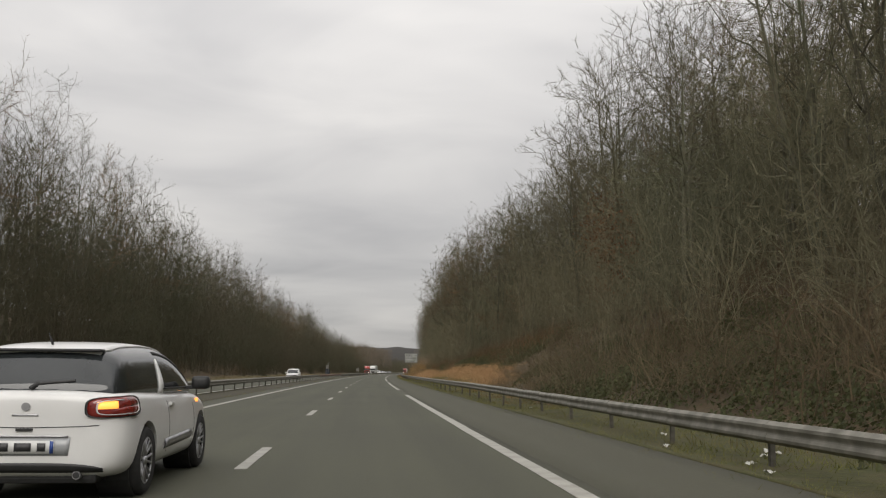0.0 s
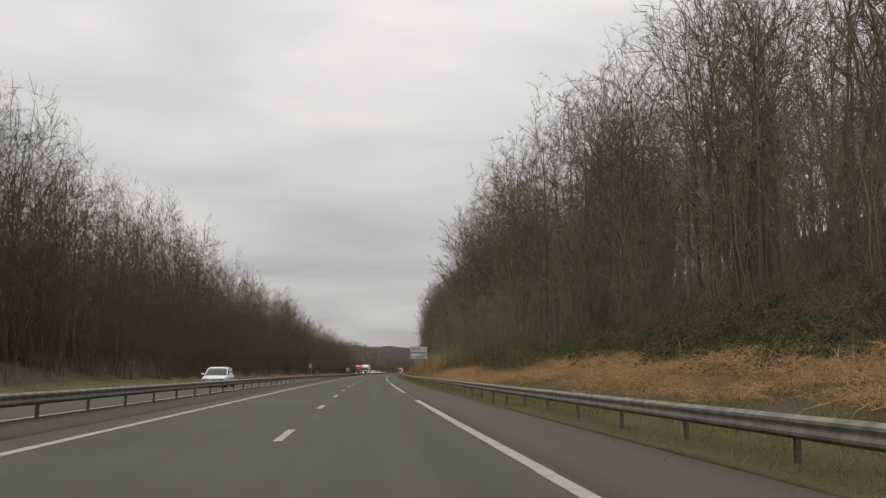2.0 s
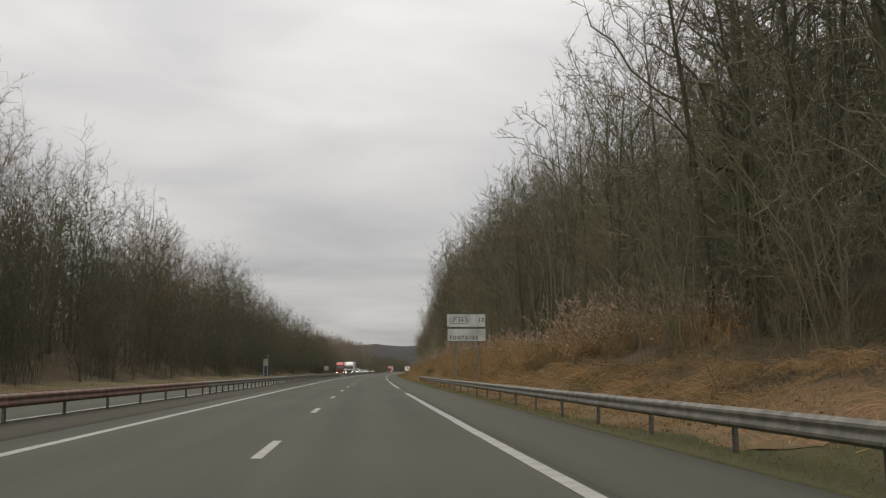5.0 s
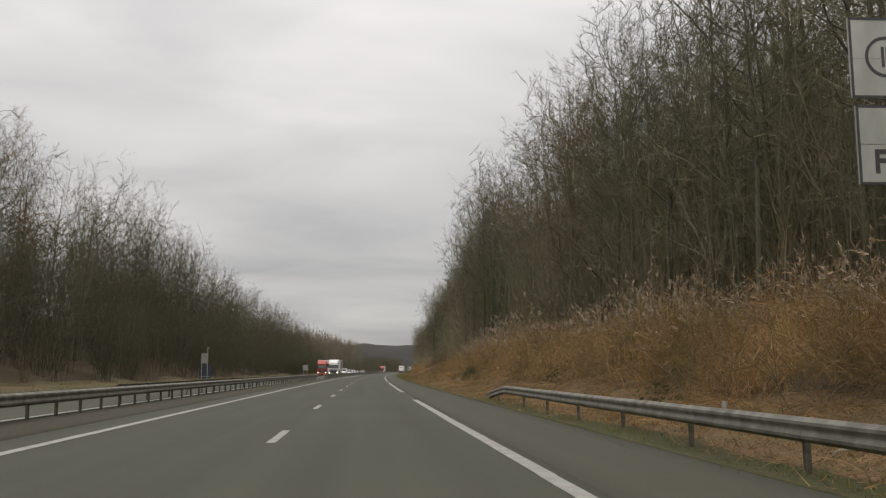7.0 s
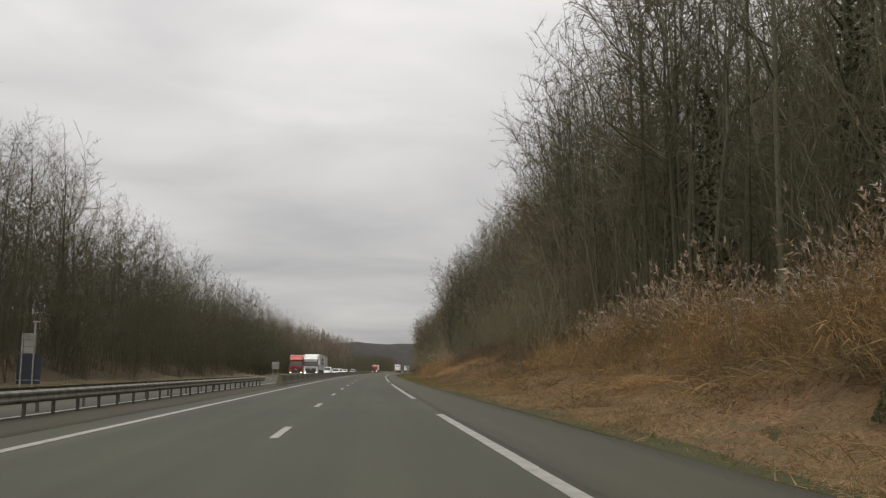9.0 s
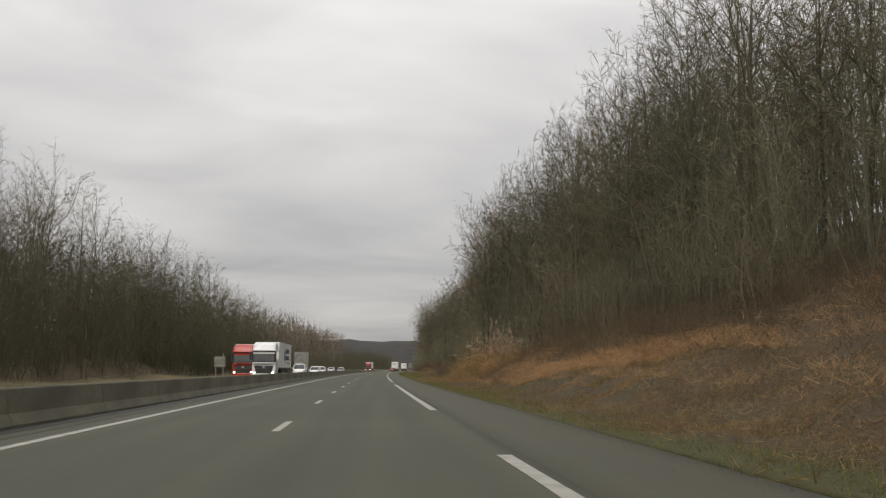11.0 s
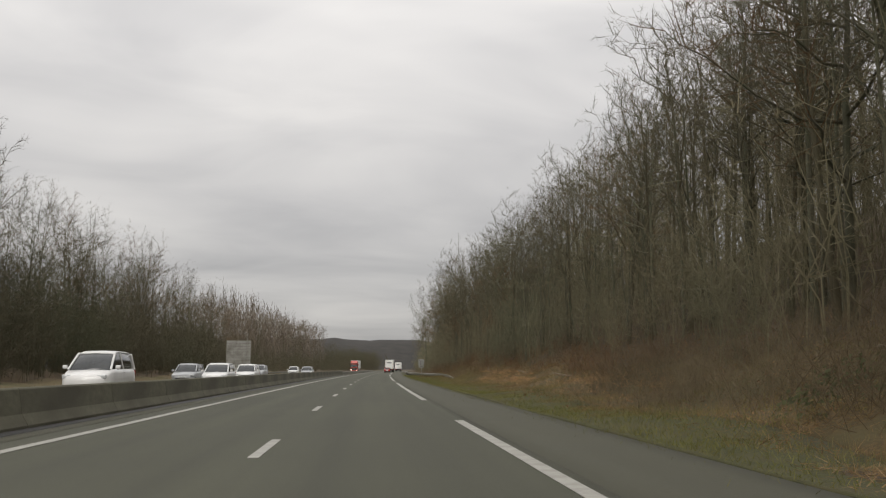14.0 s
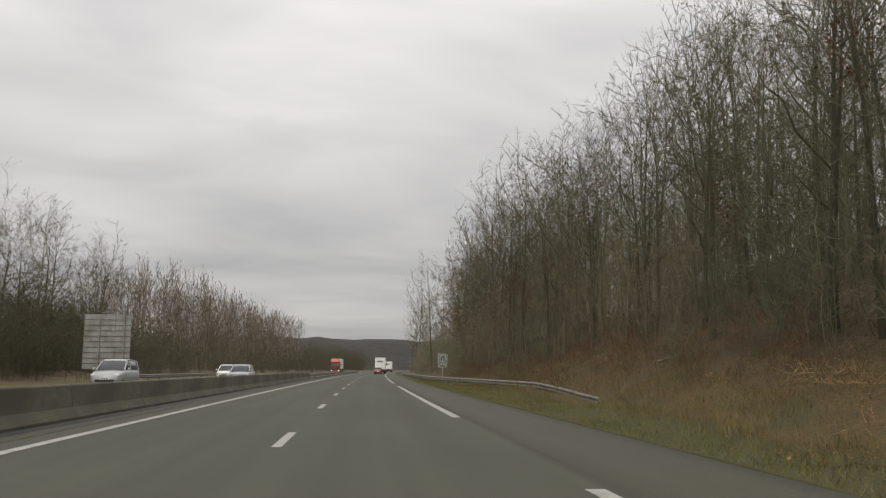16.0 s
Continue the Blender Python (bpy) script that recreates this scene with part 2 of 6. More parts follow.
# ---------------------------------------------------------------- mesh helpers
def mesh_of(name, verts, tris, material, uv=None, smooth=False):
    """A mesh from arrays of points and triangles."""
    v, f = np.asarray(verts, dtype=np.float32).reshape(-1, 3), np.asarray(tris, dtype=np.int32).reshape(-1, 3)
    me = bpy.data.meshes.new(name)
    me.vertices.add(len(v))
    me.vertices.foreach_set("co", v.ravel())
    me.loops.add(f.size)
    me.loops.foreach_set("vertex_index", f.ravel())
    me.polygons.add(len(f))
    me.polygons.foreach_set("loop_start", np.arange(0, f.size, 3, dtype=np.int32))
    if smooth:
        me.polygons.foreach_set("use_smooth", np.ones(len(f), dtype=bool))
    me.materials.append(material)
    me.update(calc_edges=True)
    return me


def part(name, bm, material, parent, label="", smooth=False):
    """Links a bmesh as one mesh object under a thing or a part."""
    me = bpy.data.meshes.new(name)
    bmesh.ops.recalc_face_normals(bm, faces=bm.faces)
    bm.to_mesh(me)
    bm.free()
    me.materials.append(material)
    if smooth:
        for p in me.polygons:
            p.use_smooth = True
    ob = new(name, me)
    ob.parent = parent
    if label:
        ob["label"] = label
    return ob


def shared(name, me, parent, m=None, label=""):
    ob = new(name, me)
    ob.parent = parent
    if m is not None:
        ob.matrix_basis = m
    if label:
        ob["label"] = label
    return ob


def thing(name, m, label, category, group="", kind=""):
    ob = new(name)
    ob.empty_display_size = 0.3
    ob.matrix_basis = m
    return tagged(ob, label, category, group, kind)


def at(s, u, z=0.0, turn=0.0):
    """A pose on the road: x across, y along it."""
    return Matrix.Translation(place(s, u, z)) @ pose(0, 0, 0, 0, 0, turned(s) + turn)


def box(x0, x1, y0, y1, z0, z1, bevel=0.0, bm=None):
    own = bmesh.new()
    bmesh.ops.create_cube(own, size=1.0, matrix=Matrix.LocRotScale(((x0 + x1) / 2, (y0 + y1) / 2, (z0 + z1) / 2), None, (x1 - x0, y1 - y0, z1 - z0)))
    if bevel:
        bmesh.ops.bevel(own, geom=own.edges[:], offset=bevel, segments=2, affect="EDGES", profile=0.6)
    if bm is None:
        return own
    me = bpy.data.meshes.new("joined")
    own.to_mesh(me)
    own.free()
    bm.from_mesh(me)
    bpy.data.meshes.remove(me)
    return bm


def rod(a, b, r, n=8, bm=None, r2=None):
    bm = bm or bmesh.new()
    a, b = Vector(a), Vector(b)
    m = Matrix.Translation((a + b) / 2) @ (b - a).to_track_quat("Z", "Y").to_matrix().to_4x4()
    bmesh.ops.create_cone(bm, cap_ends=True, segments=n, radius1=r, radius2=r if r2 is None else r2, depth=(b - a).length, matrix=m)
    return bm


def strip(name, s0, s1, step, us, zf, material, kind_label, uv=False, bottom=0.12):
    """A band along the road: rows of points across it at every step, with a skirt that gives it thickness."""
    n = max(1, round((s1 - s0) / step))
    verts, tris, uvs = [], [], []
    row = len(us) + 2
    for i in range(n + 1):
        s = s0 + (s1 - s0) * i / n
        line = [(us[0], zf(s, us[0]) - bottom)] + [(u, zf(s, u)) for u in us] + [(us[-1], zf(s, us[-1]) - bottom)]
        for u, z in line:
            verts.append(place(s, u, z))
            uvs.append((u, s))
    for i in range(n):
        for j in range(row - 1):
            a = i * row + j
            tris += [(a, a + 1, a + row + 1), (a, a + row + 1, a + row)]
    me = mesh_of(name, [tuple(v) for v in verts], tris, material)
    if uv:
        layer = me.uv_layers.new(name="lane")
        idx = np.asarray(tris).ravel()
        layer.data.foreach_set("uv", np.asarray(uvs, dtype=np.float32)[idx].ravel())
    return tagged(new(name, me), kind_label, name.split("_")[0], kind="structure")

# ---------------------------------------------------------------- ground
def ease(a, b, x):
    t = min(1.0, max(0.0, (x - a) / (b - a)))
    return t * t * (3 - 2 * t)


def bank_right(s, u):
    """The cutting's slope to the right of the road."""
    foot = 8.6 + 0.5 * math.sin(s * 0.031) + 1.4 * ease(440, 500, s)
    steep = 0.52 + 0.06 * math.sin(s * 0.023 + 1)
    top = 26.0 - 17.0 * ease(480, 600, s) - 6.0 * ease(620, 760, s)
    d = u - foot
    z = -0.14
    if d > 0:
        z += steep * (d * d / (d + 1.6))
        z = top * math.tanh(z / top) if z > 0 else z
    return z


def bank_left(s, u):
    """The slope beyond the other carriageway."""
    foot = 22.5
    top = 13.0 * (1 - ease(400, 540, s)) + 0.5
    d = -u - foot
    z = -0.14
    if d > 0:
        z += 0.5 * (d * d / (d + 4))
        z = top * math.tanh(z / top) if z > 0 else z
    return z


def ground_z(s, u):
    if u > 5.7:
        z = bank_right(s, u)
    elif u < -17.4:
        z = bank_left(s, u)
    else:
        return -0.16
    away = abs(u - 5.7) if u > 0 else abs(u + 17.4)
    rough = min(1.0, away / 5.0)
    p = place(s, u, 0)
    z += rough * (0.55 * noise.noise((p.x * 0.09, p.y * 0.09, 3.1)) + 0.3 * noise.noise((p.x * 0.4, p.y * 0.4, 7.7)))
    z += 6 * ease(60, 300, abs(u)) * noise.noise((p.x * 0.006, p.y * 0.006, 1.3))
    return z


def under_turf(s, u):
    """How far the earth lies below the strips of turf laid on it."""
    d = 0.15 * ease(5.8, 6.3, u) * (1 - ease(8.4, 9.4, u)) + 0.15 * ease(-24.4, -23.4, u) * (1 - ease(-18, -17.4, u))
    d = max(d, 0.13 * ease(450, 456, s) * (1 - ease(630, 638, s)) * ease(8.5, 9.0, u) * (1 - ease(13.0, 14.4, u)))
    return max(d, 0.13 * ease(170, 176, s) * (1 - ease(340, 346, s)) * ease(7.5, 8.0, u) * (1 - ease(10.6, 11.5, u)))


def terrain():
    us = [-2600, -1500, -900, -500, -300, -200, -140, -100, -75, -60, -50]
    us += list(np.arange(-44, -17.3, 1.6)) + [-17.2, -12, -6, 0, 5.6]
    us += list(np.arange(6.2, 34, 1.2)) + [37, 41, 46, 52, 60, 75, 100, 140, 200, 300, 500, 900, 1500, 2600]
    ss = [-700, -400, -200, -120, -80, -50] + list(np.arange(-40, 700, 2.5)) + list(np.arange(700, 1000, 10)) + [1050, 1100, 1200, 1350, 1500, 1750, 2000, 2400, 3000]
    row = len(us)
    verts = [tuple(place(s, u, ground_z(s, u) - under_turf(s, u) if s < 1000 else -0.2)) for s in ss for u in us]
    tris = []
    for i in range(len(ss) - 1):
        for j in range(row - 1):
            a = i * row + j
            tris += [(a, a + 1, a + row + 1), (a, a + row + 1, a + row)]
    tagged(new("ground", mesh_of("ground", verts, tris, LITTER, smooth=True)), "brown leaf-littered earth of the cutting's wooded slopes", "ground", kind="structure")


terrain()

# wooded hills that close the view
def hills(name, dist, base, height, seed, label):
    verts, tris, n, rows = [], [], 140, 7
    for i in range(n + 1):
        a = radians(-50 + 100 * i / n)
        crest = height * (0.72 + 0.5 * noise.noise((a * 4.0, seed, 0.3)) + 0.1 * noise.noise((a * 26, seed, 4.0)) + 0.05 * noise.noise((a * 90, seed, 9.0)))
        for k in range(rows):
            f = k / (rows - 1)
            d = dist + 420 * f
            lump = 5 * noise.noise((a * 60, f * 5, seed)) * math.sin(f * math.pi)
            verts.append((d * math.sin(a) + 120, d * math.cos(a) + 300, base + crest * math.sin(f * math.pi / 2) + lump))
    for i in range(n):
        for k in range(rows - 1):
            q = i * rows + k
            tris += [(q, q + rows, q + rows + 1), (q, q + rows + 1, q + 1)]
    tagged(new(name, mesh_of(name, verts, tris, HILL, smooth=True)), label, "hill", kind="structure")


hills("backdrop_hill", 1700, -2, 96, 2.2, "distant hill covered in dark winter woods")

# ---------------------------------------------------------------- roads
SE = 1000.0  # the road is built to here
flat_road = lambda s, u: 0.0
strip("road", -60, SE, 5, [-4.5, -3.6, -1.8, 0, 1.75, 3.5, 3.75], flat_road, ASPHALT, "two worn grey asphalt motorway lanes", uv=True, bottom=0.2)
strip("shoulder_hard", -60, SE, 5, [3.72, 4.6, 5.4, 5.95], lambda s, u: -0.003 - 0.015 * max(0, u - 3.75), SHOULDER, "darker asphalt hard shoulder beside the lanes", bottom=0.2)
strip("road_opposite", -60, SE, 5, [-17.3, -14.5, -10.95, -7.4, -6.62], flat_road, ASPHALT, "grey asphalt lanes of the opposite carriageway", uv=True, bottom=0.2)
strip("median_strip", -60, SE, 4, [-6.62, -6.3, -5.6, -5.0, -4.5], lambda s, u: -0.012 + 0.035 * max(0, 1 - abs(u + 5.6)), MEDIAN_TURF, "brownish grassy strip between the carriageways", bottom=0.1)
strip("verge_turf", -40, 720, 2, [5.95, 6.5, 7.1, 7.9, 8.6, 9.3], lambda s, u: max(ground_z(s, u), -0.3) + 0.03 + 0.09 * ease(6.6, 5.95, u), GRASS_GROUND, "mossy green and brown grass verge beside the shoulder", bottom=0.05)
strip("verge_bank", 446, 640, 2, [9.3, 10.2, 11, 12, 13, 14, 14.8], lambda s, u: ground_z(s, u) + 0.03 - 0.25 * ease(13.6, 14.8, u), DRY_TURF, "dry golden-brown rough grass at the foot of the bank", bottom=0.05)
strip("straw_litter", 168, 348, 1, [6.7, 7.1, 7.5, 8.0, 8.6, 9.3, 10.0, 10.8, 11.6], lambda s, u: ground_z(s, u) + 0.055 - (0.08 + 0.1 * noise.noise((s * 0.5, u, 3))) * ease(7.7 - 0.5 * ease(240, 262, s), 6.7, u) + 0.05 * noise.noise((s * 0.9, u * 1.7, 1)) * ease(7.5, 8.5, u) - 0.1 * ease(11.0, 11.6, u), STRAW_GROUND, "flattened straw and dead reed stems below the reeds", bottom=0.03)
strip("bank_litter", 342, 452, 1, [6.9, 7.3, 7.8, 8.4, 9.0, 9.6, 10.2, 10.8], lambda s, u: ground_z(s, u) + 0.06 - (0.1 + 0.12 * noise.noise((s * 0.6, u, 8))) * ease(7.9, 6.9, u) + 0.05 * noise.noise((s * 0.8, u * 1.6, 2)) - 0.12 * ease(10.1, 10.8, u), BROWN_TURF, "brown withered grass and debris at the foot of the bank", bottom=0.03)
strip("verge_far", -40, 720, 2.5, [-24.5, -22.5, -20.5, -18.8, -17.3], lambda s, u: ground_z(s, u) + 0.04, FAR_VERGE, "golden-brown rough grass beyond the opposite carriageway", bottom=0.05)


# painted lines: each mark is a thin slab of its own
def mark_mesh(length, width):
    bm = bmesh.new()
    n = max(1, round(length / 1.0))
    rows = []
    for i in range(n + 1):
        y = length * i / n
        w = width / 2 * (1 + 0.06 * noise.noise((y * 1.7, length, width)))
        rows.append([bm.verts.new(p) for p in ((-w, y, 0), (w, y, 0), (w, y, 0.006), (-w, y, 0.006))])
    for a, b in zip(rows, rows[1:]):
        for k in range(4):
            bm.faces.new((a[k], a[(k + 1) % 4], b[(k + 1) % 4], b[k]))
    bm.faces.new(rows[0][::-1]), bm.faces.new(rows[-1])
    bmesh.ops.recalc_face_normals(bm, faces=bm.faces)
    me = bpy.data.meshes.new("mark")
    bm.to_mesh(me)
    bm.free()
    me.materials.append(LINE)
    return me


markings = thing("road_marking", Matrix.Identity(4), "worn white painted lane and edge lines on the road", "road marking", kind="structure")
DASH, EDGE = mark_mesh(3.0, 0.15), mark_mesh(13.0, 0.2)
LEFT_LINE = mark_mesh(13.0, 0.2)
k = -3
while 10.42 + 13 * k < SE - 20:
    shared("lane_dash", DASH, markings, at(10.42 + 13 * k, 0, 0.002))
    shared("lane_dash", DASH, markings, at(10.42 + 13 * k + 5, -10.95, 0.002))
    shared("edge_line", LEFT_LINE, markings, at(13 * k, -3.53, 0.002))
    shared("edge_line", LEFT_LINE, markings, at(13 * k, -6.85, 0.002))
    k += 1
k = -1
while 5.6 + 52 * k < SE - 60:
    for j in range(3):
        shared("edge_line", EDGE, markings, at(5.6 + 52 * k + 13 * j, 3.5, 0.002))
        shared("edge_line", EDGE, markings, at(20 + 52 * k + 13 * j, -14.5, 0.002))
    k += 1

# ---------------------------------------------------------------- bare trees
def tube(V, F, pts, radii, n):
    """Adds a tapered tube through pts; a last radius of nought ends in a point."""
    base, rings = len(V), []
    for i, (p, r) in enumerate(zip(pts, radii)):
        d = (pts[min(i + 1, len(pts) - 1)] - pts[max(i - 1, 0)]).normalized()
        side = d.orthogonal().normalized()
        other = d.cross(side)
        if r <= 0:
            rings.append([len(V)])
            V.append(tuple(p))
            continue
        ring = []
        for k in range(n):
            a = 2 * math.pi * k / n
            ring.append(len(V))
            V.append(tuple(p + (side * math.cos(a) + other * math.sin(a)) * r))
        rings.append(ring)
    for a, b in zip(rings, rings[1:]):
        for k in range(n):
            q = (k + 1) % n
            if len(b) == 1:
                F.append((a[k], a[q], b[0]))
            else:
                F.append((a[k], a[q], b[q]))
                F.append((a[k], b[q], b[k]))


def sliver(V, F, rng, a, b, w):
    """A twig as one thin tapering blade."""
    d = (b - a).normalized()
    side = d.orthogonal().normalized()
    side.rotate(Matrix.Rotation(rng.uniform(0, math.pi), 3, d))
    k = len(V)
    V += [tuple(a + side * w), tuple(a - side * w), tuple(b)]
    F.append((k, k + 1, k + 2))


def ribbon(V, F, rng, pts, w):
    """A stalk as a bent tapering strip."""
    d = (pts[-1] - pts[0]).normalized()
    side = d.orthogonal().normalized()
    side.rotate(Matrix.Rotation(rng.uniform(0, math.pi), 3, d))
    k, n = len(V), len(pts)
    for i, p in enumerate(pts[:-1]):
        q = w * (1 - 0.6 * i / n)
        V += [tuple(p + side * q), tuple(p - side * q)]
    V.append(tuple(pts[-1]))
    for i in range(n - 2):
        F += [(k + 2 * i, k + 2 * i + 1, k + 2 * i + 3), (k + 2 * i, k + 2 * i + 3, k + 2 * i + 2)]
    F.append((k + 2 * n - 4, k + 2 * n - 3, k + 2 * n - 2))


def wander(rng, p, d, length, steps, bend, lift):
    pts, d = [p.copy()], d.normalized()
    for _ in range(steps):
        d = (d + Vector((rng.gauss(0, bend), rng.gauss(0, bend), rng.gauss(0, bend) + lift))).normalized()
        pts.append(pts[-1] + d * (length / steps))
    return pts


def aside(rng, d, angle):
    """A direction that leaves d by about that many degrees."""
    a = radians(angle)
    side = d.orthogonal().normalized()
    side.rotate(Matrix.Rotation(rng.uniform(0, 2 * math.pi), 3, d))
    return (d * math.cos(a) + side * math.sin(a)).normalized()


def along(pts, f):
    x = min(f, 0.999) * (len(pts) - 1)
    i = int(x)
    return pts[i].lerp(pts[i + 1], x - i), (pts[i + 1] - pts[i]).normalized()


def arch(rng, p, way, q, steps, shake):
    """Points on a limb that leaves p along way and bends over to end at q."""
    mid = p + way * ((q - p).length * 0.5)
    pts = [p.copy()]
    for i in range(1, steps + 1):
        f = i / steps
        pts.append(p * (1 - f) ** 2 + mid * (2 * f * (1 - f)) + q * f * f + Vector((rng.gauss(0, shake), rng.gauss(0, shake), rng.gauss(0, shake))))
    return pts


def bare_tree(seed, height, stems=1, limbs=16, subs=7, twigs=9, low=0.35, wide=0.22, thick=1.0, fine=True, blade=1.0, steep=0.5, fan=(24, 70)):
    """Trunk and limbs, and a rounded crown of branches and twigs, as two lists of points and triangles."""
    rng = random.Random(seed)
    V, F, W, G = [], [], [], []
    for k in range(stems):
        h = height * (1 if k == 0 else rng.uniform(0.72, 0.97))
        lean = Vector((rng.gauss(0, 0.05), rng.gauss(0, 0.05), 1))
        if stems > 1:
            a = 2 * math.pi * (k + rng.uniform(-0.3, 0.3)) / stems
            lean += Vector((math.cos(a), math.sin(a), 0)) * rng.uniform(0.05, 0.15)
        r0 = thick * height * (0.0085 if stems == 1 else 0.0062)
        trunk = wander(rng, Vector((0, 0, -0.6)), lean, h * 0.84 + 0.6, 9, 0.05 if stems == 1 else 0.065, 0.04)
        if stems == 1:  # a straight bole
            for p in trunk:
                p.x, p.y = 0.45 * p.x, 0.45 * p.y
        radii = [r0 * (1.3 if i == 0 else (1 - i / 9) ** 0.8) for i in range(10)]
        radii[-1] = 0
        tube(V, F, trunk, radii, 6 if fine else 4)
        n = limbs if stems == 1 else max(5, int(limbs * 0.6))
        mid, half, turn = h * (low + 1) / 2, h * (1.06 - low) / 2, rng.uniform(0, 6.28)
        for i in range(n):
            f = low * 0.85 + (0.97 - low * 0.85) * ((i + rng.random()) / n) ** 0.75
            p, d = along(trunk, f)
            turn += 2.4 + rng.gauss(0, 0.4)
            out = Vector((math.cos(turn), math.sin(turn), 0))
            # the limb ends on a domed crown
            z = min(p.z + h * wide * rng.uniform(0.15, 1.5) * (0.5 + steep) * (0.7 + 0.6 * f), mid + half * 0.96)
            span = h * wide * math.sqrt(max(0.03, 1 - ((z - mid) / half) ** 2)) * rng.uniform(0.65, 1.12) / (1 if stems == 1 else 1.3)
            q = Vector((p.x, p.y, z)) + out * span
            limb = arch(rng, p, (d * steep + out * (1 - steep * 0.5)).normalized(), q, 5, 0.02 * span + 0.05)
            reach = (q - p).length
            rl = r0 * (1 - f) * 0.5 + 0.02
            if fine:
                tube(V, F, limb, [rl, rl * 0.8, rl * 0.6, rl * 0.42, rl * 0.25, 0], 3)
            else:
                ribbon(V, F, rng, limb, rl * 0.8)
            for j in range(subs):
                g = 0.18 + 0.82 * (j + rng.random()) / subs
                w, e = along(limb, g)
                sub = wander(rng, w, aside(rng, e, rng.uniform(*fan)), reach * rng.uniform(0.13, 0.3) * (1.25 - 0.5 * g) + 0.3, 2, 0.16, 0.03)
                ribbon(W, G, rng, sub, 0.011 if fine else 0.012 * blade)
                for _ in range(twigs):
                    a, c = along(sub, rng.uniform(0.12, 1.0))
                    tip = a + aside(rng, c, rng.uniform(*fan)) * rng.uniform(0.16, 0.52) * (1 if fine else 1.15 + 0.35 * (blade - 1.25)) + Vector((0, 0, 0.03))
                    sliver(W, G, rng, a, tip, 0.0058 if fine else 0.0075 * blade)
    return V, F, W, G


def ivy_sleeve(seed, height):
    """Leaves that clothe a trunk."""
    rng, V, F = random.Random(seed), [], []
    for _ in range(520):
        z = height * rng.random() ** 0.8
        a, r = rng.uniform(0, 2 * math.pi), rng.uniform(0.15, 0.75) * (1.1 - 0.5 * z / height)
        leaf(V, F, rng, Vector((r * math.cos(a), r * math.sin(a), z)), rng.uniform(0.12, 0.26))
    return V, F


def leaf(V, F, rng, p, size):
    u = Vector((rng.gauss(0, 1), rng.gauss(0, 1), rng.gauss(0, 0.6))).normalized()
    v = u.orthogonal().normalized()
    n = u.cross(v) * size * 0.25
    b = len(V)
    V += [tuple(p - u * size * 0.5), tuple(p + v * size * 0.36 + n), tuple(p + u * size * 0.5), tuple(p - v * size * 0.36 + n)]
    F += [(b, b + 1, b + 2), (b, b + 2, b + 3)]


def front_right(s):
    """Where the wood begins beside the road."""
    return 12.5 + 1.0 * math.sin(s * 0.05) + 2.2 * ease(40, 54, s) * (1 - ease(125, 155, s)) + 3.8 * ease(52, 70, s) * (1 - ease(98, 128, s)) + 0.9 * ease(180, 230, s) + 2.0 * ease(184, 198, s) * (1 - ease(216, 236, s)) + 3.0 * ease(335, 370, s) * (1 - 0.6 * ease(440, 456, s)) * (1 - ease(470, 505, s)) + 2.6 * ease(466, 480, s) * (1 - ease(494, 514, s)) - 1.2 * ease(480, 515, s) - 0.8 * ease(590, 625, s)


def top_right(s):
    """How high the crowns reach beside the road."""
    return 21.5 + 3.4 * ease(50, 70, s) * (1 - ease(100, 150, s)) + 1.1 * ease(100, 150, s) * (1 - ease(420, 470, s)) + 1.4 * math.sin(s * 0.043 + 0.6) + 0.4 * math.exp(-((s - 86) / 20) ** 2) + 1.0 * math.exp(-((s - 285) / 32) ** 2) + 1.8 * math.exp(-((s - 412) / 30) ** 2) + 0.8 * math.exp(-((s - 530) / 30) ** 2) + 1.5 * ease(466, 480, s) * (1 - ease(494, 514, s)) - 4.6 * ease(462, 502, s) * (1 - ease(575, 605, s)) - 6.0 * ease(575, 605, s)


def top_left(s):
    return 26.1 - 1.2 * ease(330, 400, s) + 0.8 * math.sin(s * 0.037) - 1.9 * ease(190, 270, s) + 1.5 * math.exp(-((s - 108) / 28) ** 2) - 0.8 * math.exp(-((s - 175) / 16) ** 2) + 1.4 * math.exp(-((s - 330) / 18) ** 2) - 2.0 * ease(370, 430, s) - 4.2 * ease(490, 560, s)


TREE_KINDS = []
for i, (h, stems, limbs, subs, twigs, low, wide, steep) in enumerate((
        (18.5, 1, 22, 14, 10, 0.36, 0.21, 0.45), (17, 1, 22, 14, 10, 0.3, 0.24, 0.4), (19.5, 1, 21, 14, 10, 0.48, 0.19, 0.55), (15, 3, 13, 11, 9, 0.36, 0.21, 0.6),
        (17.5, 4, 11, 10, 9, 0.42, 0.18, 0.7), (20, 1, 22, 14, 10, 0.42, 0.18, 0.5), (13, 1, 20, 14, 10, 0.25, 0.28, 0.35), (16, 2, 15, 11, 9, 0.34, 0.21, 0.5))):
    V, F, W, G = bare_tree(11 + i, h, stems, limbs, subs, twigs, low, wide, steep=steep)
    red = i in (1, 6)
    TREE_KINDS.append((h, mesh_of("trunk", V, F, BARK, smooth=True), mesh_of("crown", W, G, TWIG_RED if red else TWIG), red, stems))
IVY_MESH = mesh_of("ivy", *ivy_sleeve(5, 8.0), IVY)

rng = random.Random(4)


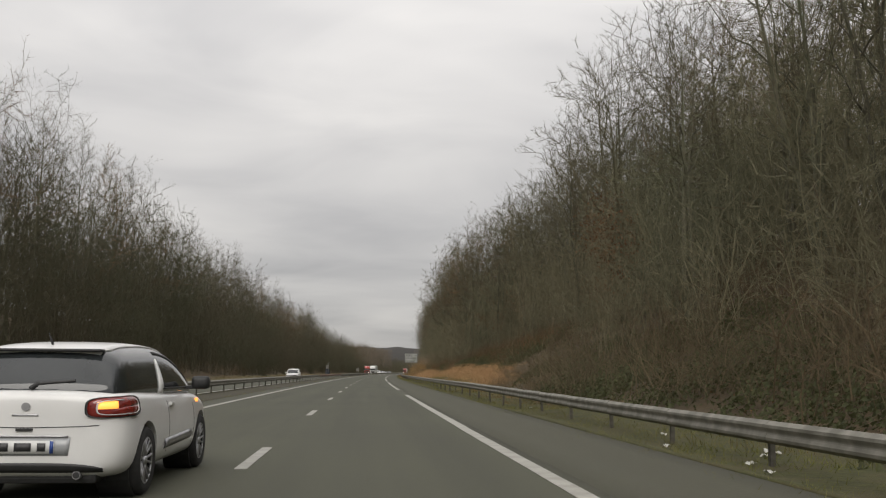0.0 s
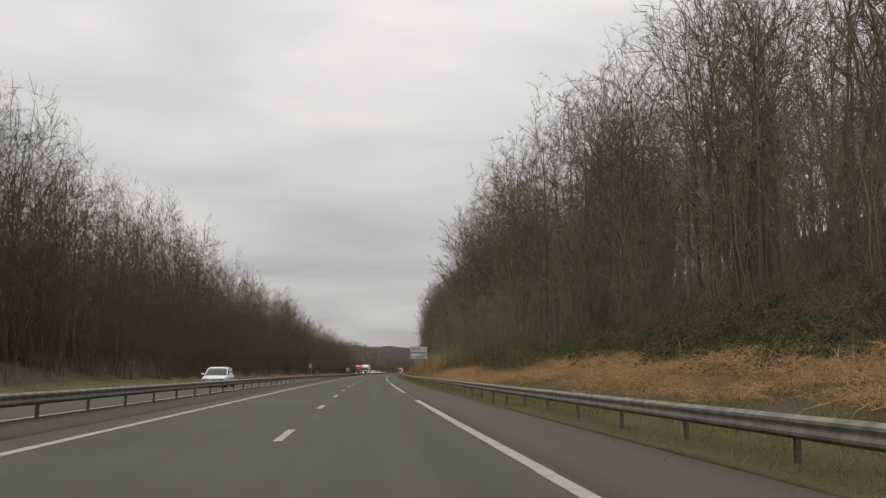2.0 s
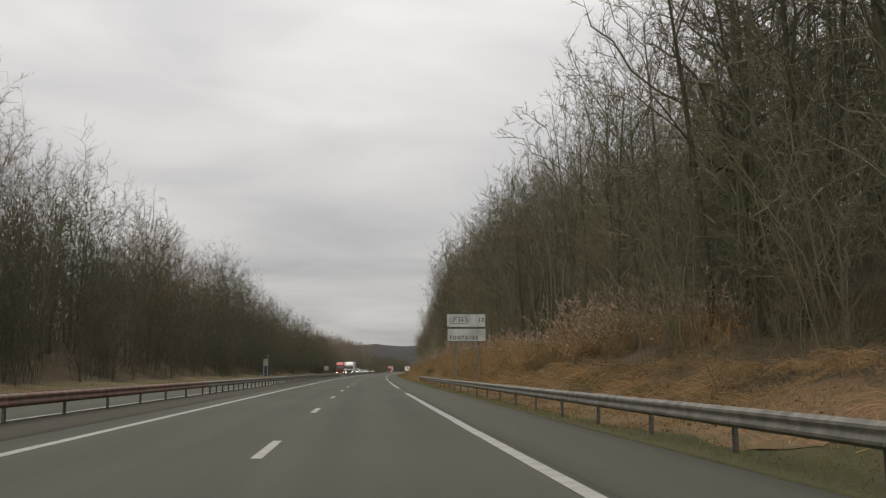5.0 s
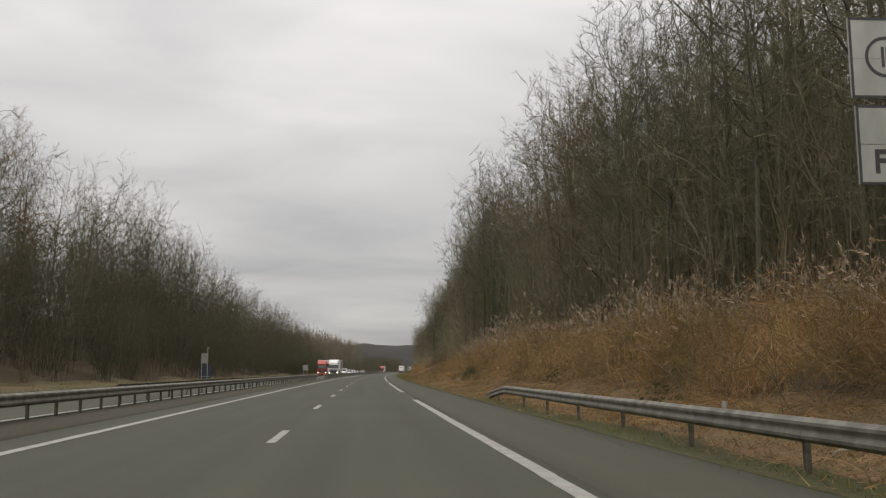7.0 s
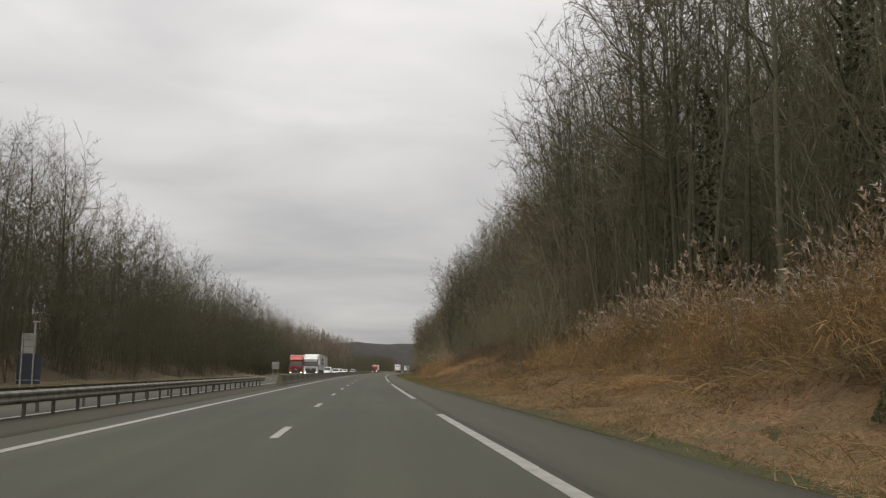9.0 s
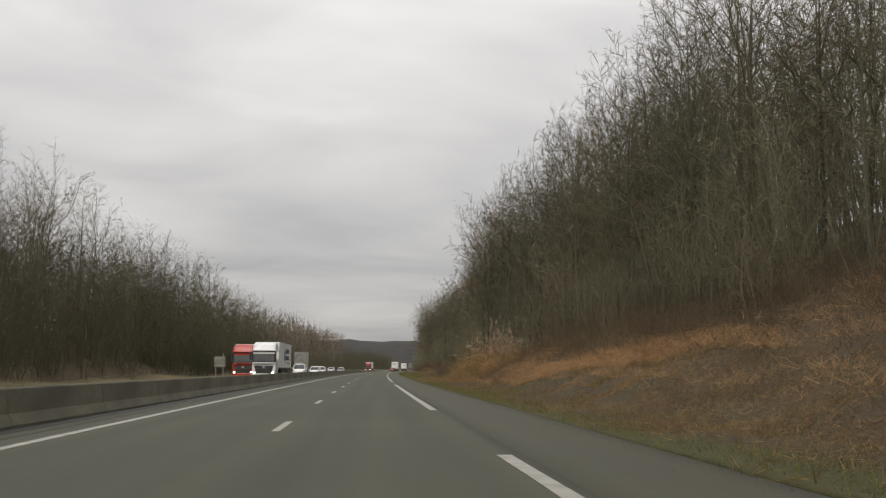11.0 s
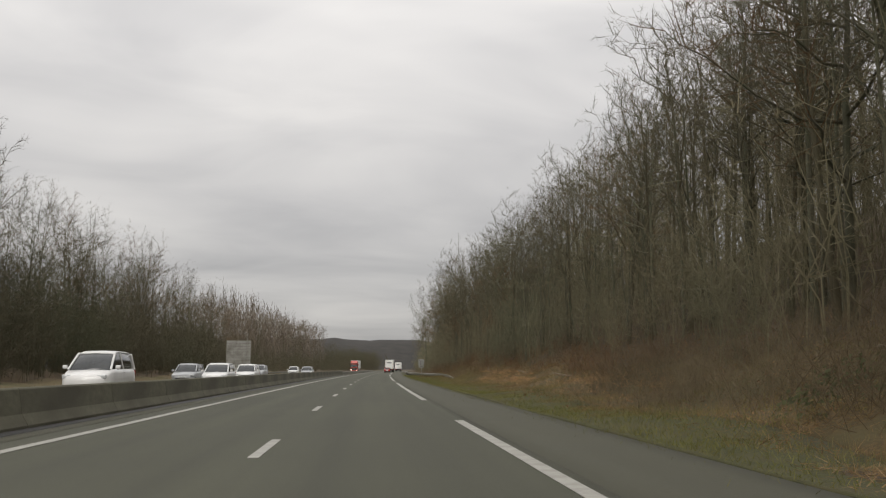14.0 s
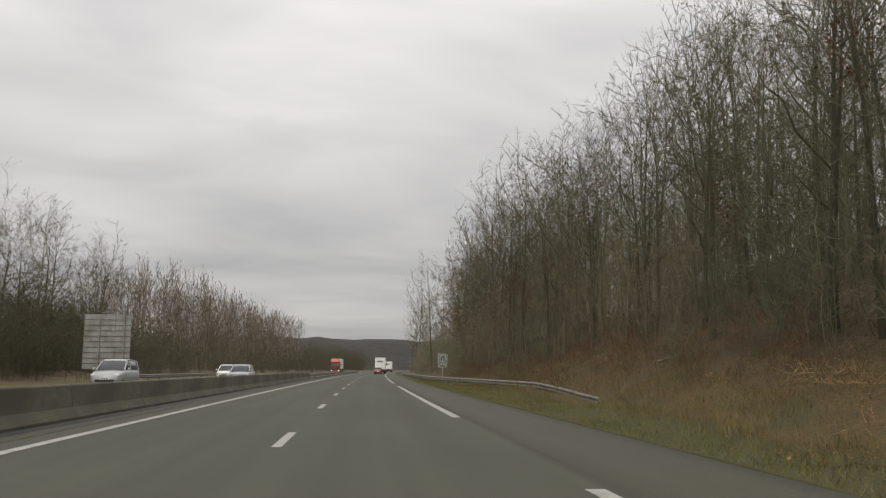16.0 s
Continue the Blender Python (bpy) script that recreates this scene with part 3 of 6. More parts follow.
def plant(s, u, kind, scale, group, slim=1.0):
    h, trunk, crown, red, stems = TREE_KINDS[kind]
    z = ground_z(s, u)
    size = "Tall" if h * scale > 17 else "Mid-sized" if h * scale > 13 else "Small"
    label = f"{size} leafless {'reddish-brown' if red else 'grey-brown'} {'several-stemmed' if stems > 1 else 'single-trunked'} tree on the bank"
    m = at(s, u, z, rng.uniform(0, 360)) @ Matrix.Diagonal((scale * slim, scale * slim, scale * rng.uniform(0.94, 1.06), 1))
    ob = thing("tree", m, label, "tree", group)
    shared("trunk", trunk, ob)
    shared("crown", crown, ob)
    return ob


s = 10.0
while s < 640:
    u = front_right(s) + 2.2 + abs(rng.gauss(0, 2.6))
    kind = rng.randrange(8)
    want = max(9.0, top_right(s) + rng.gauss(0, 1.0) - ground_z(s, u))
    t = plant(s, u, kind, want / TREE_KINDS[kind][0], "trees on the right bank")
    if rng.random() < 0.07:
        shared("ivy", IVY_MESH, t, label="dark green ivy round the trunk")
        t["label"] = t["label"].replace("on the bank", "clad in ivy")
    s += rng.uniform(2.2, 4.2)
# slender stems along the wood's edge
s = 332.0
while s < 632:
    u = front_right(s) + rng.uniform(1.5, 4.5)
    kind = rng.choice((2, 5, 2, 0))
    want = max(8.0, 0.86 * top_right(s) + rng.gauss(0, 1.0) - ground_z(s, u))
    plant(s, u, kind, want / TREE_KINDS[kind][0], "trees on the right bank", 0.8)
    s += rng.uniform(4.5, 9.0)
s = 14.0
while s < 640:
    u = -29.5 - abs(rng.gauss(0, 3.0))
    kind = rng.randrange(8)
    if not 622 < s < 640:
        want = max(9.0, top_left(s) + rng.gauss(0, 0.9) - ground_z(s, u))
        plant(s, u, kind, want / TREE_KINDS[kind][0], "trees on the far bank")
    s += rng.uniform(3.6, 6.6)


# the mass of the wood behind, in one piece a side
def scatter(name, shapes, spots, material, label, category, kind="stuff"):
    """Many copies of some shapes, turned and scaled, joined into one mesh."""
    vs, fs, base = [], [], 0
    for i, p, turn, scale, tall, *lie in spots:
        v, f = shapes[i]
        c, q = math.cos(turn), math.sin(turn)
        w = v * (scale, scale, scale * tall)
        w = np.stack((w[:, 0] * c - w[:, 1] * q, w[:, 0] * q + w[:, 1] * c, w[:, 2]), 1)
        if lie:  # follow the slope
            w[:, 2] += w[:, 0] * lie[0] + w[:, 1] * lie[1]
        w += np.array(p)
        vs.append(w)
        fs.append(f + base)
        base += len(v)
    ob = new(name, mesh_of(name, np.concatenate(vs), np.concatenate(fs), material))
    return tagged(ob, label, category, kind=kind)


def shape(V, F):
    return np.array(V, dtype=np.float64).reshape(-1, 3), np.array(F, dtype=np.int64).reshape(-1, 3)


def joined(V, F, W, G):
    n = len(V)
    return shape(V + W, F + [(a + n, b + n, c + n) for a, b, c in G])


def shrub(seed, height, stems=9, arms=5, twigs=10, half=0.0085, wide=0.42, reach=0.2, length=(0.3, 0.85)):
    """A rounded shrub or young tree: stems fan out from the ground to a dome, twiggy all over."""
    r, V, F = random.Random(seed), [], []
    for i in range(stems):
        a, d = 2.4 * i + r.gauss(0, 0.4), height * wide * math.sqrt((i + r.random()) / stems)
        dome = math.sqrt(max(0.05, 1 - 0.8 * (d / (height * wide)) ** 2))
        p = Vector((r.gauss(0, 0.12 * height * wide), r.gauss(0, 0.12 * height * wide), -0.3))
        q = Vector((d * math.cos(a), d * math.sin(a), height * dome * r.uniform(0.8, 1.0)))
        stem = arch(r, p, Vector((r.gauss(0, 0.15), r.gauss(0, 0.15), 1)).normalized(), q, 4, 0.02 * height)
        ribbon(V, F, r, stem, 0.012 + 0.0012 * height)
        for _ in range(arms):
            g = 0.12 + 0.88 * r.random() ** 0.8
            w, c = along(stem, g)
            arm = wander(r, w, aside(r, c, r.uniform(30, 80)), height * reach * r.uniform(0.5, 1.1) * (1.25 - 0.6 * g) + 0.3, 2, 0.12, 0.0)
            ribbon(V, F, r, arm, 0.7 * half + 0.003)
            for _ in range(twigs):
                b, e = along(arm, r.uniform(0.05, 1.0))
                sliver(V, F, r, b, b + aside(r, e, r.uniform(20, 85)) * r.uniform(*length) + Vector((0, 0, 0.02)), half)
    return shape(V, F)


FAR = [shrub(250 + 3 * i + k, h, 7 + 2 * i, 5 + i, 7, 0.019, 0.48 - 0.05 * i, 0.22 - 0.02 * i, (0.2, 0.6)) for i, h in enumerate((4.0, 6.5, 9.5, 14.0)) for k in range(3)]
POLES = [joined(*bare_tree(60 + i, 16.0 + i % 3, 1, 16, 8, 8, 0.3 + 0.05 * (i % 4), 0.2, 0.95, False, 1.5, 0.4 + 0.1 * (i % 3))) for i in range(9)]
POPLARS = [joined(*bare_tree(90 + i, 22.0, 1, 24, 5, 4, 0.16, 0.12, 1.0, False, 4.0, 0.9, (8, 30))) for i in range(4)]
HEIGHTS = (4.0, 6.5, 9.5, 14.0)
FINE = [shrub(130 + 3 * i + k, h, 7 + 2 * i, 5 + i, 8, 0.0095, 0.46 - 0.05 * i, 0.22 - 0.02 * i, (0.2, 0.62)) for i, h in enumerate(HEIGHTS) for k in range(3)]
DENSE = [shrub(150 + 3 * i + k, h, 6 + 2 * i, 4 + i, 6, 0.023, 0.46 - 0.05 * i, 0.22 - 0.02 * i, (0.3, 0.85)) for i, h in enumerate(HEIGHTS) for k in range(3)]


def grown(tall):
    """The shrub shape nearest to a height, and its scale."""
    i = min(range(4), key=lambda k: abs(math.log(tall / HEIGHTS[k])))
    return 3 * i + rng.randrange(3), tall / HEIGHTS[i]


def spread(*runs):
    """Places along the road, even but jittered: (how many, from, to)."""
    for n, a, b in runs:
        for i in range(n):
            yield a + (b - a) * (i + rng.random()) / n


def wood(side):
    spots = []
    for s in (spread((235, 6, 350), (205, 350, 620), (60, 620, 960), (150, 20, 600)) if side > 0 else spread((165, 6, 420), (90, 420, 618), (75, 690, 1150))):
        if side > 0 and (196 < s < 238 or s < 60) and rng.random() < 0.35:  # thinner growth
            continue
        if side > 0:
            depth = 1.0 + 23 * rng.random() ** 1.6 if len(spots) < 475 else rng.uniform(16, 46)
            u = front_right(s) + 1.0 + depth
            if s > 680:
                u = 9.5 + 30 * rng.random()
            tall = max(10.0, top_right(s) + rng.gauss(0, 0.8) + (0.48 + 0.25 * ease(460, 500, s)) * depth - ground_z(s, u))
        else:
            depth = 20 * rng.random() ** 1.6
            u = -29.5 - depth
            tall = max(9.0, top_left(s) - 1 + rng.gauss(0, 1.4) + 0.1 * depth - ground_z(s, u))
            if s > 690:
                u = -36 - 40 * rng.random()
        spots.append((rng.randrange(9), tuple(place(s, u, ground_z(s, u))), rng.uniform(0, 6.28), tall / 17.0, 1.0))
    return spots


def thicket(side, deep):
    """Shrubs and young growth that fill the wood below the crowns: a fine front and a dense mass behind."""
    spots = []
    if side > 0:
        runs = ((410, 6, 350), (125, 350, 460), (120, 460, 620), (95, 620, 760)) if deep else ((40, 8, 75), (330, 6, 350), (110, 205, 345), (350, 350, 620), (40, 620, 760))
    else:
        runs = ((500, 6, 420), (270, 420, 612), (180, 462, 612), (40, 612, 640), (190, 640, 1150)) if deep else ((60, 6, 420), (60, 420, 640))
    for s in spread(*runs):
        for _ in range(6):
            if side > 0:
                depth = 1.6 + 22 * rng.random() ** 1.3 if deep else 14 * rng.random() ** 1.4
                u = front_right(s) - 0.4 + depth
                full = top_right(s) + (0.42 + 0.3 * ease(460, 500, s)) * depth - ground_z(s, u)
                tall = (rng.uniform(0.6, 0.88) if deep else rng.uniform(0.4, 0.9)) * full * (0.4 + 0.6 * ease(-1, 6, depth)) * (1 - 0.14 * ease(462, 500, s))
            else:
                depth = 0.4 + 16 * rng.random() ** 1.2 if deep else 12 * rng.random() ** 1.4
                u = -23.4 - depth - 2 * ease(500, 600, s)
                tall = rng.uniform(0.66, 0.93) * (top_left(s) - ground_z(s, u)) * (0.3 + 0.7 * ease(-3, 8, depth)) * (1 - 0.12 * ease(470, 540, s))
                if s > 612:
                    tall = rng.uniform(5.5, 9) + 6 * ease(860, 960, s)
            if reeds_here(s, u) < 0.25 and bracken_here(s, u) < 0.4:
                break
        else:
            continue
        i, k = grown(max(2.2, tall))
        spots.append((i, tuple(place(s, u, ground_z(s, u))), rng.uniform(0, 6.28), k, 1.0))
    if side < 0 and deep:  # a wood far off beside the bend
        for s in spread((90, 1120, 1260)):
            u = -38 - 50 * rng.random()
            i, k = grown(rng.uniform(16, 20))
            spots.append((i, tuple(place(s, u, -0.3)), rng.uniform(0, 6.28), k, 1.0))
    if side < 0 and deep:  # a low hedge beyond the opposite shoulder
        for s in spread((130, 560, 900)):
            u = -21.5 - 5 * rng.random()
            i, k = grown(rng.uniform(2.6, 4.8))
            spots.append((i, tuple(place(s, u, ground_z(s, u))), rng.uniform(0, 6.28), k, 1.0))
    if side > 0 and deep:  # bushes beside the road far ahead
        for s in spread((90, 660, 930)):
            u = 10 + 26 * rng.random() ** 1.3
            i, k = grown(rng.uniform(3.0, 6.5))
            spots.append((i, tuple(place(s, u, ground_z(s, u))), rng.uniform(0, 6.28), k, 1.0))
    if side > 0 and deep:  # brush along the brow of the slope
        for s in spread((75, 520, 680)):
            u = front_right(s) + 9 + 13 * rng.random()
            i, k = grown(rng.uniform(4.5, 7.5))
            spots.append((i, tuple(place(s, u, ground_z(s, u))), rng.uniform(0, 6.28), k, 1.0))
    return spots


def reeds_here(s, u):
    """How thick the reeds stand: one long bed and two small stands."""
    a = ease(176, 200, s) * (1 - ease(318, 338, s)) * ease(10.9 + 2.2 * ease(222, 204, s) + 0.9 * noise.noise((s * 0.17, 4, 0)), 12.0 + 2.2 * ease(222, 204, s) + 0.9 * noise.noise((s * 0.17, 4, 0)), u) * (1 - ease(14.4 + noise.noise((s * 0.1, 0, 0)), 16.6, u))
    b = ease(415, 418, s) * (1 - ease(434, 446, s)) * ease(9.4, 10.0, u) * (1 - ease(12.6, 14.2, u))
    c = 0.35 * ease(440, 442, s) * (1 - ease(452, 455, s)) * ease(11.5, 12.0, u) * (1 - ease(13.2, 14.0, u))
    return max(a, b, c)


def bracken_here(s, u):
    spots = ((69, 11.4, 6, 1.5), (95, 12.3, 17, 1.3), (138, 11.0, 26, 1.3), (352, 11.2, 6, 1.4), (384, 12.9, 7, 1.4), (399, 10.6, 5, 0.9), (404, 12.8, 6, 1.5), (374, 13.2, 6, 1.6), (364, 14.5, 5, 1.2), (480, 12.2, 6, 0.8), (512, 12.4, 9, 0.9))
    return max(math.exp(-((s - a) / c) ** 2 - ((u - b) / d) ** 2) for a, b, c, d in spots)


scatter("woodland_right", POLES, wood(1), WOODS, "dense leafless winter woodland climbing the bank", "woodland")
scatter("woodland_far", POLES, wood(-1), FAR_WOODS, "dense leafless winter woodland on the far bank", "woodland")
scatter("thicket_right", FINE, thicket(1, False), THICKET, "brown thicket of young trees filling the wood", "thicket")
scatter("thicket_far", FINE, thicket(-1, False), FAR_WOODS, "brown thicket of young trees on the far bank", "thicket")
scatter("dense_thicket_right", DENSE, thicket(1, True), THICKET, "dense brown growth deep within the wood", "thicket")
scatter("dense_thicket_far", FAR, thicket(-1, True), FAR_WOODS, "dense brown growth deep within the far wood", "thicket")
COARSE = [shrub(170 + i, 14.0, 8, 4, 6, 0.06, 0.36, 0.16, (0.9, 1.9)) for i in range(4)]
spots = []
for s in spread((210, 0, 640), (190, 0, 640)):
    u = rng.uniform(36, 74) if len(spots) < 210 else -rng.uniform(46, 80)
    spots.append((rng.randrange(4), tuple(place(s, u, ground_z(s, u))), rng.uniform(0, 6.28), rng.uniform(0.9, 1.15), 1.0))
scatter("woodland_beyond", COARSE, spots, WOODS, "leafless winter woodland behind the cutting's edge", "woodland")
spots = []
for i in range(152):
    s = 690 + 6.0 * (i % 38) + rng.gauss(0, 0.8)
    u = -41 - 6.5 * (i // 38) + rng.gauss(0, 0.6)
    spots.append((rng.randrange(4), tuple(place(s, u, ground_z(s, u))), rng.uniform(0, 6.28), rng.uniform(1.0, 1.08), 1.0))
POPLAR_TWIG = surface("poplar_twigs", (0.125, 0.1, 0.072), (0.185, 0.152, 0.115), 0.2, 0.95, island=0.25)
scatter("poplar_rows", POPLARS, spots, POPLAR_TWIG, "pale rows of slender leafless poplars beyond the road", "poplars")


# ---------------------------------------------------------------- undergrowth, reeds, grass
def brush_clump(seed, n=21, tall=2.8):
    r, V, F = random.Random(seed), [], []
    for _ in range(n):
        p = Vector((r.gauss(0, 0.9), r.gauss(0, 0.9), -0.2))
        stem = wander(r, p, Vector((r.gauss(0, 0.5), r.gauss(0, 0.5), 1)), tall * r.uniform(0.4, 1.1), 3, 0.22, 0.0)
        ribbon(V, F, r, stem, 0.011)
        for _ in range(5):
            w, c = along(stem, r.uniform(0.2, 0.95))
            sliver(V, F, r, w, w + aside(r, c, r.uniform(25, 65)) * r.uniform(0.4, 1.0), 0.009)
    return shape(V, F)


def leafy_mound(seed, n=170, wide=1.4, tall=1.2, size=0.16):
    r, V, F = random.Random(seed), [], []
    for _ in range(n):
        a, d = r.uniform(0, 6.28), wide * math.sqrt(r.random())
        z = tall * (1 - (d / wide) ** 2) * r.uniform(0.4, 1.05)
        leaf(V, F, r, Vector((d * math.cos(a), d * math.sin(a), z)), size * r.uniform(0.6, 1.4))
    return shape(V, F)


def straw_clump(seed, n=80, tall=1.0, wide=0.8, flop=0.7):
    """Dead stems that lean and bend over."""
    r, V, F = random.Random(seed), [], []
    for _ in range(n):
        p = Vector((r.gauss(0, wide), r.gauss(0, wide), -0.05))
        d = Vector((r.gauss(0, flop), r.gauss(0, flop), 1))
        stem = wander(r, p, d, tall * r.uniform(0.4, 1.3), 2, 0.25, -0.3)
        ribbon(V, F, r, stem, 0.0045)
    return shape(V, F)


def reed_clump(seed, n=74):
    r, V, F, P, Q = random.Random(seed), [], [], [], []
    lean = (r.gauss(0, 0.25), r.gauss(0, 0.25))
    for _ in range(n):
        p = Vector((r.gauss(0, 0.7), r.gauss(0, 0.7), -0.1))
        h = r.uniform(1.3, 2.7) if r.random() < 0.9 else r.uniform(2.8, 3.5)
        stem = wander(r, p, Vector((lean[0] + r.gauss(0, 0.3), lean[1] + r.gauss(0, 0.3), 1)), h, 3, 0.2, -0.06)
        ribbon(V, F, r, stem, 0.008)
        for _ in range(4):
            w, c = along(stem, r.uniform(0.05, 0.92))
            sliver(V, F, r, w, w + aside(r, c, r.uniform(25, 85)) * r.uniform(0.25, 0.6) - Vector((0, 0, 0.12)), 0.013)
        if r.random() < 0.6:
            top, d = stem[-1], (stem[-1] - stem[-2]).normalized()
            d = (d + Vector((r.gauss(0, 0.25), r.gauss(0, 0.25), 0))).normalized()
            l = r.uniform(0.26, 0.5)
            for _ in range(9):
                a = top + d * l * r.uniform(-0.15, 0.6)
                sliver(P, Q, r, a, a + aside(r, d, r.uniform(8, 42)) * l * r.uniform(0.3, 0.6) - Vector((0, 0, 0.03)), 0.026)
    return shape(V, F), shape(P, Q)


def sprinkle(n, pick):
    out = []
    while len(out) < n:
        got = pick()
        if got:
            out.append(got)
    return out


def laid(i, s, u, scale, dz=0.0):
    """A spot for something that lies on the slope."""
    du = (ground_z(s, u + 0.8) - ground_z(s, u - 0.8)) / 1.6
    ds = (ground_z(s + 0.8, u) - ground_z(s - 0.8, u)) / 1.6
    a = s / BEND
    return (i, tuple(place(s, u, ground_z(s, u) + dz)), rng.uniform(0, 6.28), scale, 1.0, du * math.cos(a) + ds * math.sin(a), ds * math.cos(a) - du * math.sin(a))


def spot(i, s, u, scale, tall=1.0, dz=0.0):
    return (i, tuple(place(s, u, ground_z(s, u) + dz)), rng.uniform(0, 6.28), scale, tall)


def fallen_clump(seed, n=70):
    """Reeds that the winter has bent over: long stems that arch and hang down the slope."""
    r, V, F = random.Random(seed), [], []
    for _ in range(n):
        p = Vector((r.gauss(0, 0.6), r.gauss(0, 0.6), -0.05))
        a = r.gauss(math.pi, 0.9)
        stem = wander(r, p, Vector((math.cos(a) * 0.7, math.sin(a) * 0.7, 0.9)), r.uniform(0.8, 1.9), 4, 0.12, -0.42)
        ribbon(V, F, r, stem, 0.009)
    return shape(V, F)


FALLEN = [fallen_clump(210 + i) for i in range(6)]
heaps = []
for s in spread((230, 172, 338), (70, 176, 222), (28, 415, 431)):
    u = (9.2 + 3.4 * rng.random() if s < 400 else 9.2 + 1.6 * rng.random()) + (1.2 * rng.random() if s < 222 else 0)
    heaps.append((rng.randrange(6), tuple(place(s, u, ground_z(s, u))), rng.gauss(0, 0.5), rng.uniform(0.55, 1.1) * (1 + 0.5 * noise.noise((s * 0.3, u * 0.5, 8))), rng.uniform(0.7, 1.1)))
scatter("fallen_reeds", FALLEN, heaps, STRAW, "heaps of bent and fallen dry reeds below the reed bed", "reeds")

REEDS = [reed_clump(200 + i) for i in range(6)]
def pick_reed():
    s, u = (rng.uniform(174, 340), rng.uniform(9.8, 16.8)) if rng.random() < 0.77 else (rng.uniform(414, 456), rng.uniform(9.2, 14.2))
    return spot(rng.randrange(6), s, u, rng.uniform(0.55, 0.98) * (1 + 0.8 * noise.noise((s * 0.2, u * 0.35, 5))) * (1.2 - 0.65 * ease(420, 440, s) if s > 400 else 1.0)) if rng.random() < reeds_here(s, u) else None
reed_spots = sprinkle(540, pick_reed)
scatter("reed_bed", [r[0] for r in REEDS], reed_spots, STRAW, "dense bed of dry orange-brown reeds on the bank", "reeds")
scatter("reed_plumes", [r[1] for r in REEDS], [q for q in reed_spots if q[1][2] > (1.3 + 0.9 * rng.random() if q[1][1] < 400 else 1.0)], PLUME, "pale feathery plumes on top of the dry reeds", "reed plumes")


def heap_u(s):
    """The foot of the bracken heaps on the bank."""
    return 10.0 + 1.1 * ease(66, 78, s) * (1 - ease(104, 128, s)) + 0.5 * noise.noise((s * 0.23, 6, 0))


BRACK = [straw_clump(300 + i, 140, 0.5, 0.65, 0.9) for i in range(5)]
def pick_bracken():
    s, u = rng.uniform(45, 530), rng.uniform(9, 16)
    return spot(rng.randrange(5), s, u, rng.uniform(0.75, 1.3)) if rng.random() < bracken_here(s, u) ** 1.3 else None
scatter("dead_bracken", BRACK, sprinkle(370, pick_bracken) + [spot(rng.randrange(5), s, heap_u(s) + 2.2 * rng.random(), rng.uniform(0.9, 1.7)) for s in spread((45, 62, 78), (130, 78, 165))] + [spot(rng.randrange(5), s, 12.6 + 1.2 * rng.gauss(0, 1), rng.uniform(0.6, 1.05)) for s in spread((50, 372, 410))], BRACKEN, "heaps of bent orange dead bracken at the bank's foot", "bracken")

fronds = []
for s in spread((60, 64, 78), (220, 78, 124), (70, 124, 170), (260, 373, 395), (30, 396, 410), (110, 496, 519)):
    lump = noise.noise((s * 0.3, 2, 5))
    if lump < -0.18 and rng.random() < 0.75:
        continue
    if s < 200:
        u = heap_u(s) + 2.5 * rng.random()
    else:
        u = (9.9 if s < 450 else 10.2) + 2.4 * ease(397, 380, s) + 2.3 * rng.random() + 0.6 * lump
    fronds.append((rng.randrange(6), tuple(place(s, u, ground_z(s, u))), rng.gauss(0, 1.2), rng.uniform(0.3, 0.5) * (1.25 + 0.9 * lump) * (0.65 if s > 450 else 1.0), rng.uniform(0.8, 1.5)))
scatter("bent_bracken", FALLEN, fronds, BRACKEN, "orange-brown bracken fronds bent down the bank", "bracken")

FLOP = [straw_clump(320 + i, 66, 0.4, 0.9, 1.2) for i in range(4)]
def pick_flop():
    if rng.random() < 0.7:
        s, u = (rng.uniform(50, 600) if rng.random() < 0.55 else rng.uniform(335, 600)), 8.7 + 6.5 * rng.random() ** 1.5
    else:
        s, u = rng.uniform(20, 420), -rng.uniform(21.5, 25.5)
    return laid(rng.randrange(4), s, u, rng.uniform(0.6, 1.1))
low_straw = [laid(rng.randrange(4), s, 8.8 + 2.4 * rng.random(), rng.uniform(0.5, 0.8)) for s in spread((70, 172, 345))]
scatter("dry_grass", FLOP, sprinkle(520, pick_flop) + low_straw, STRAW, "tangled dry grass lying on the lower bank", "dry grass")

BRUSHES = [brush_clump(340 + i) for i in range(6)]
def pick_brush():
    if rng.random() < 0.62:
        s, u = (rng.uniform(8, 70) if rng.random() < 0.25 else rng.uniform(8, 700)), 0
        u = front_right(s) - 2.4 + 15 * rng.random() ** 1.6
        if reeds_here(s, u) > 0.3 or bracken_here(s, u) > 0.35:
            return None
        if 478 < s < 505 and u < 13:
            return None
    else:
        s = rng.uniform(10, 760)
        u = -24.2 - 12 * rng.random() ** 1.4 - 4 * ease(520, 600, s)
    return spot(rng.randrange(6), s, u, rng.uniform(0.7, 1.35))
low_brush = [spot(rng.randrange(6), s, 13.2 + 4.5 * rng.random() - 1.5 * ease(505, 540, s), rng.uniform(0.45, 0.85)) for s in spread((190, 338, 424))]
low_brush += [spot(rng.randrange(6), s, 10.2 + 5 * rng.random() ** 1.3, rng.uniform(0.4, 0.8)) for s in spread((170, 441, 480))]
low_brush += [spot(rng.randrange(6), s, 9.8 + 3.5 * rng.random(), rng.uniform(0.4, 0.75)) for s in spread((90, 14, 62))]
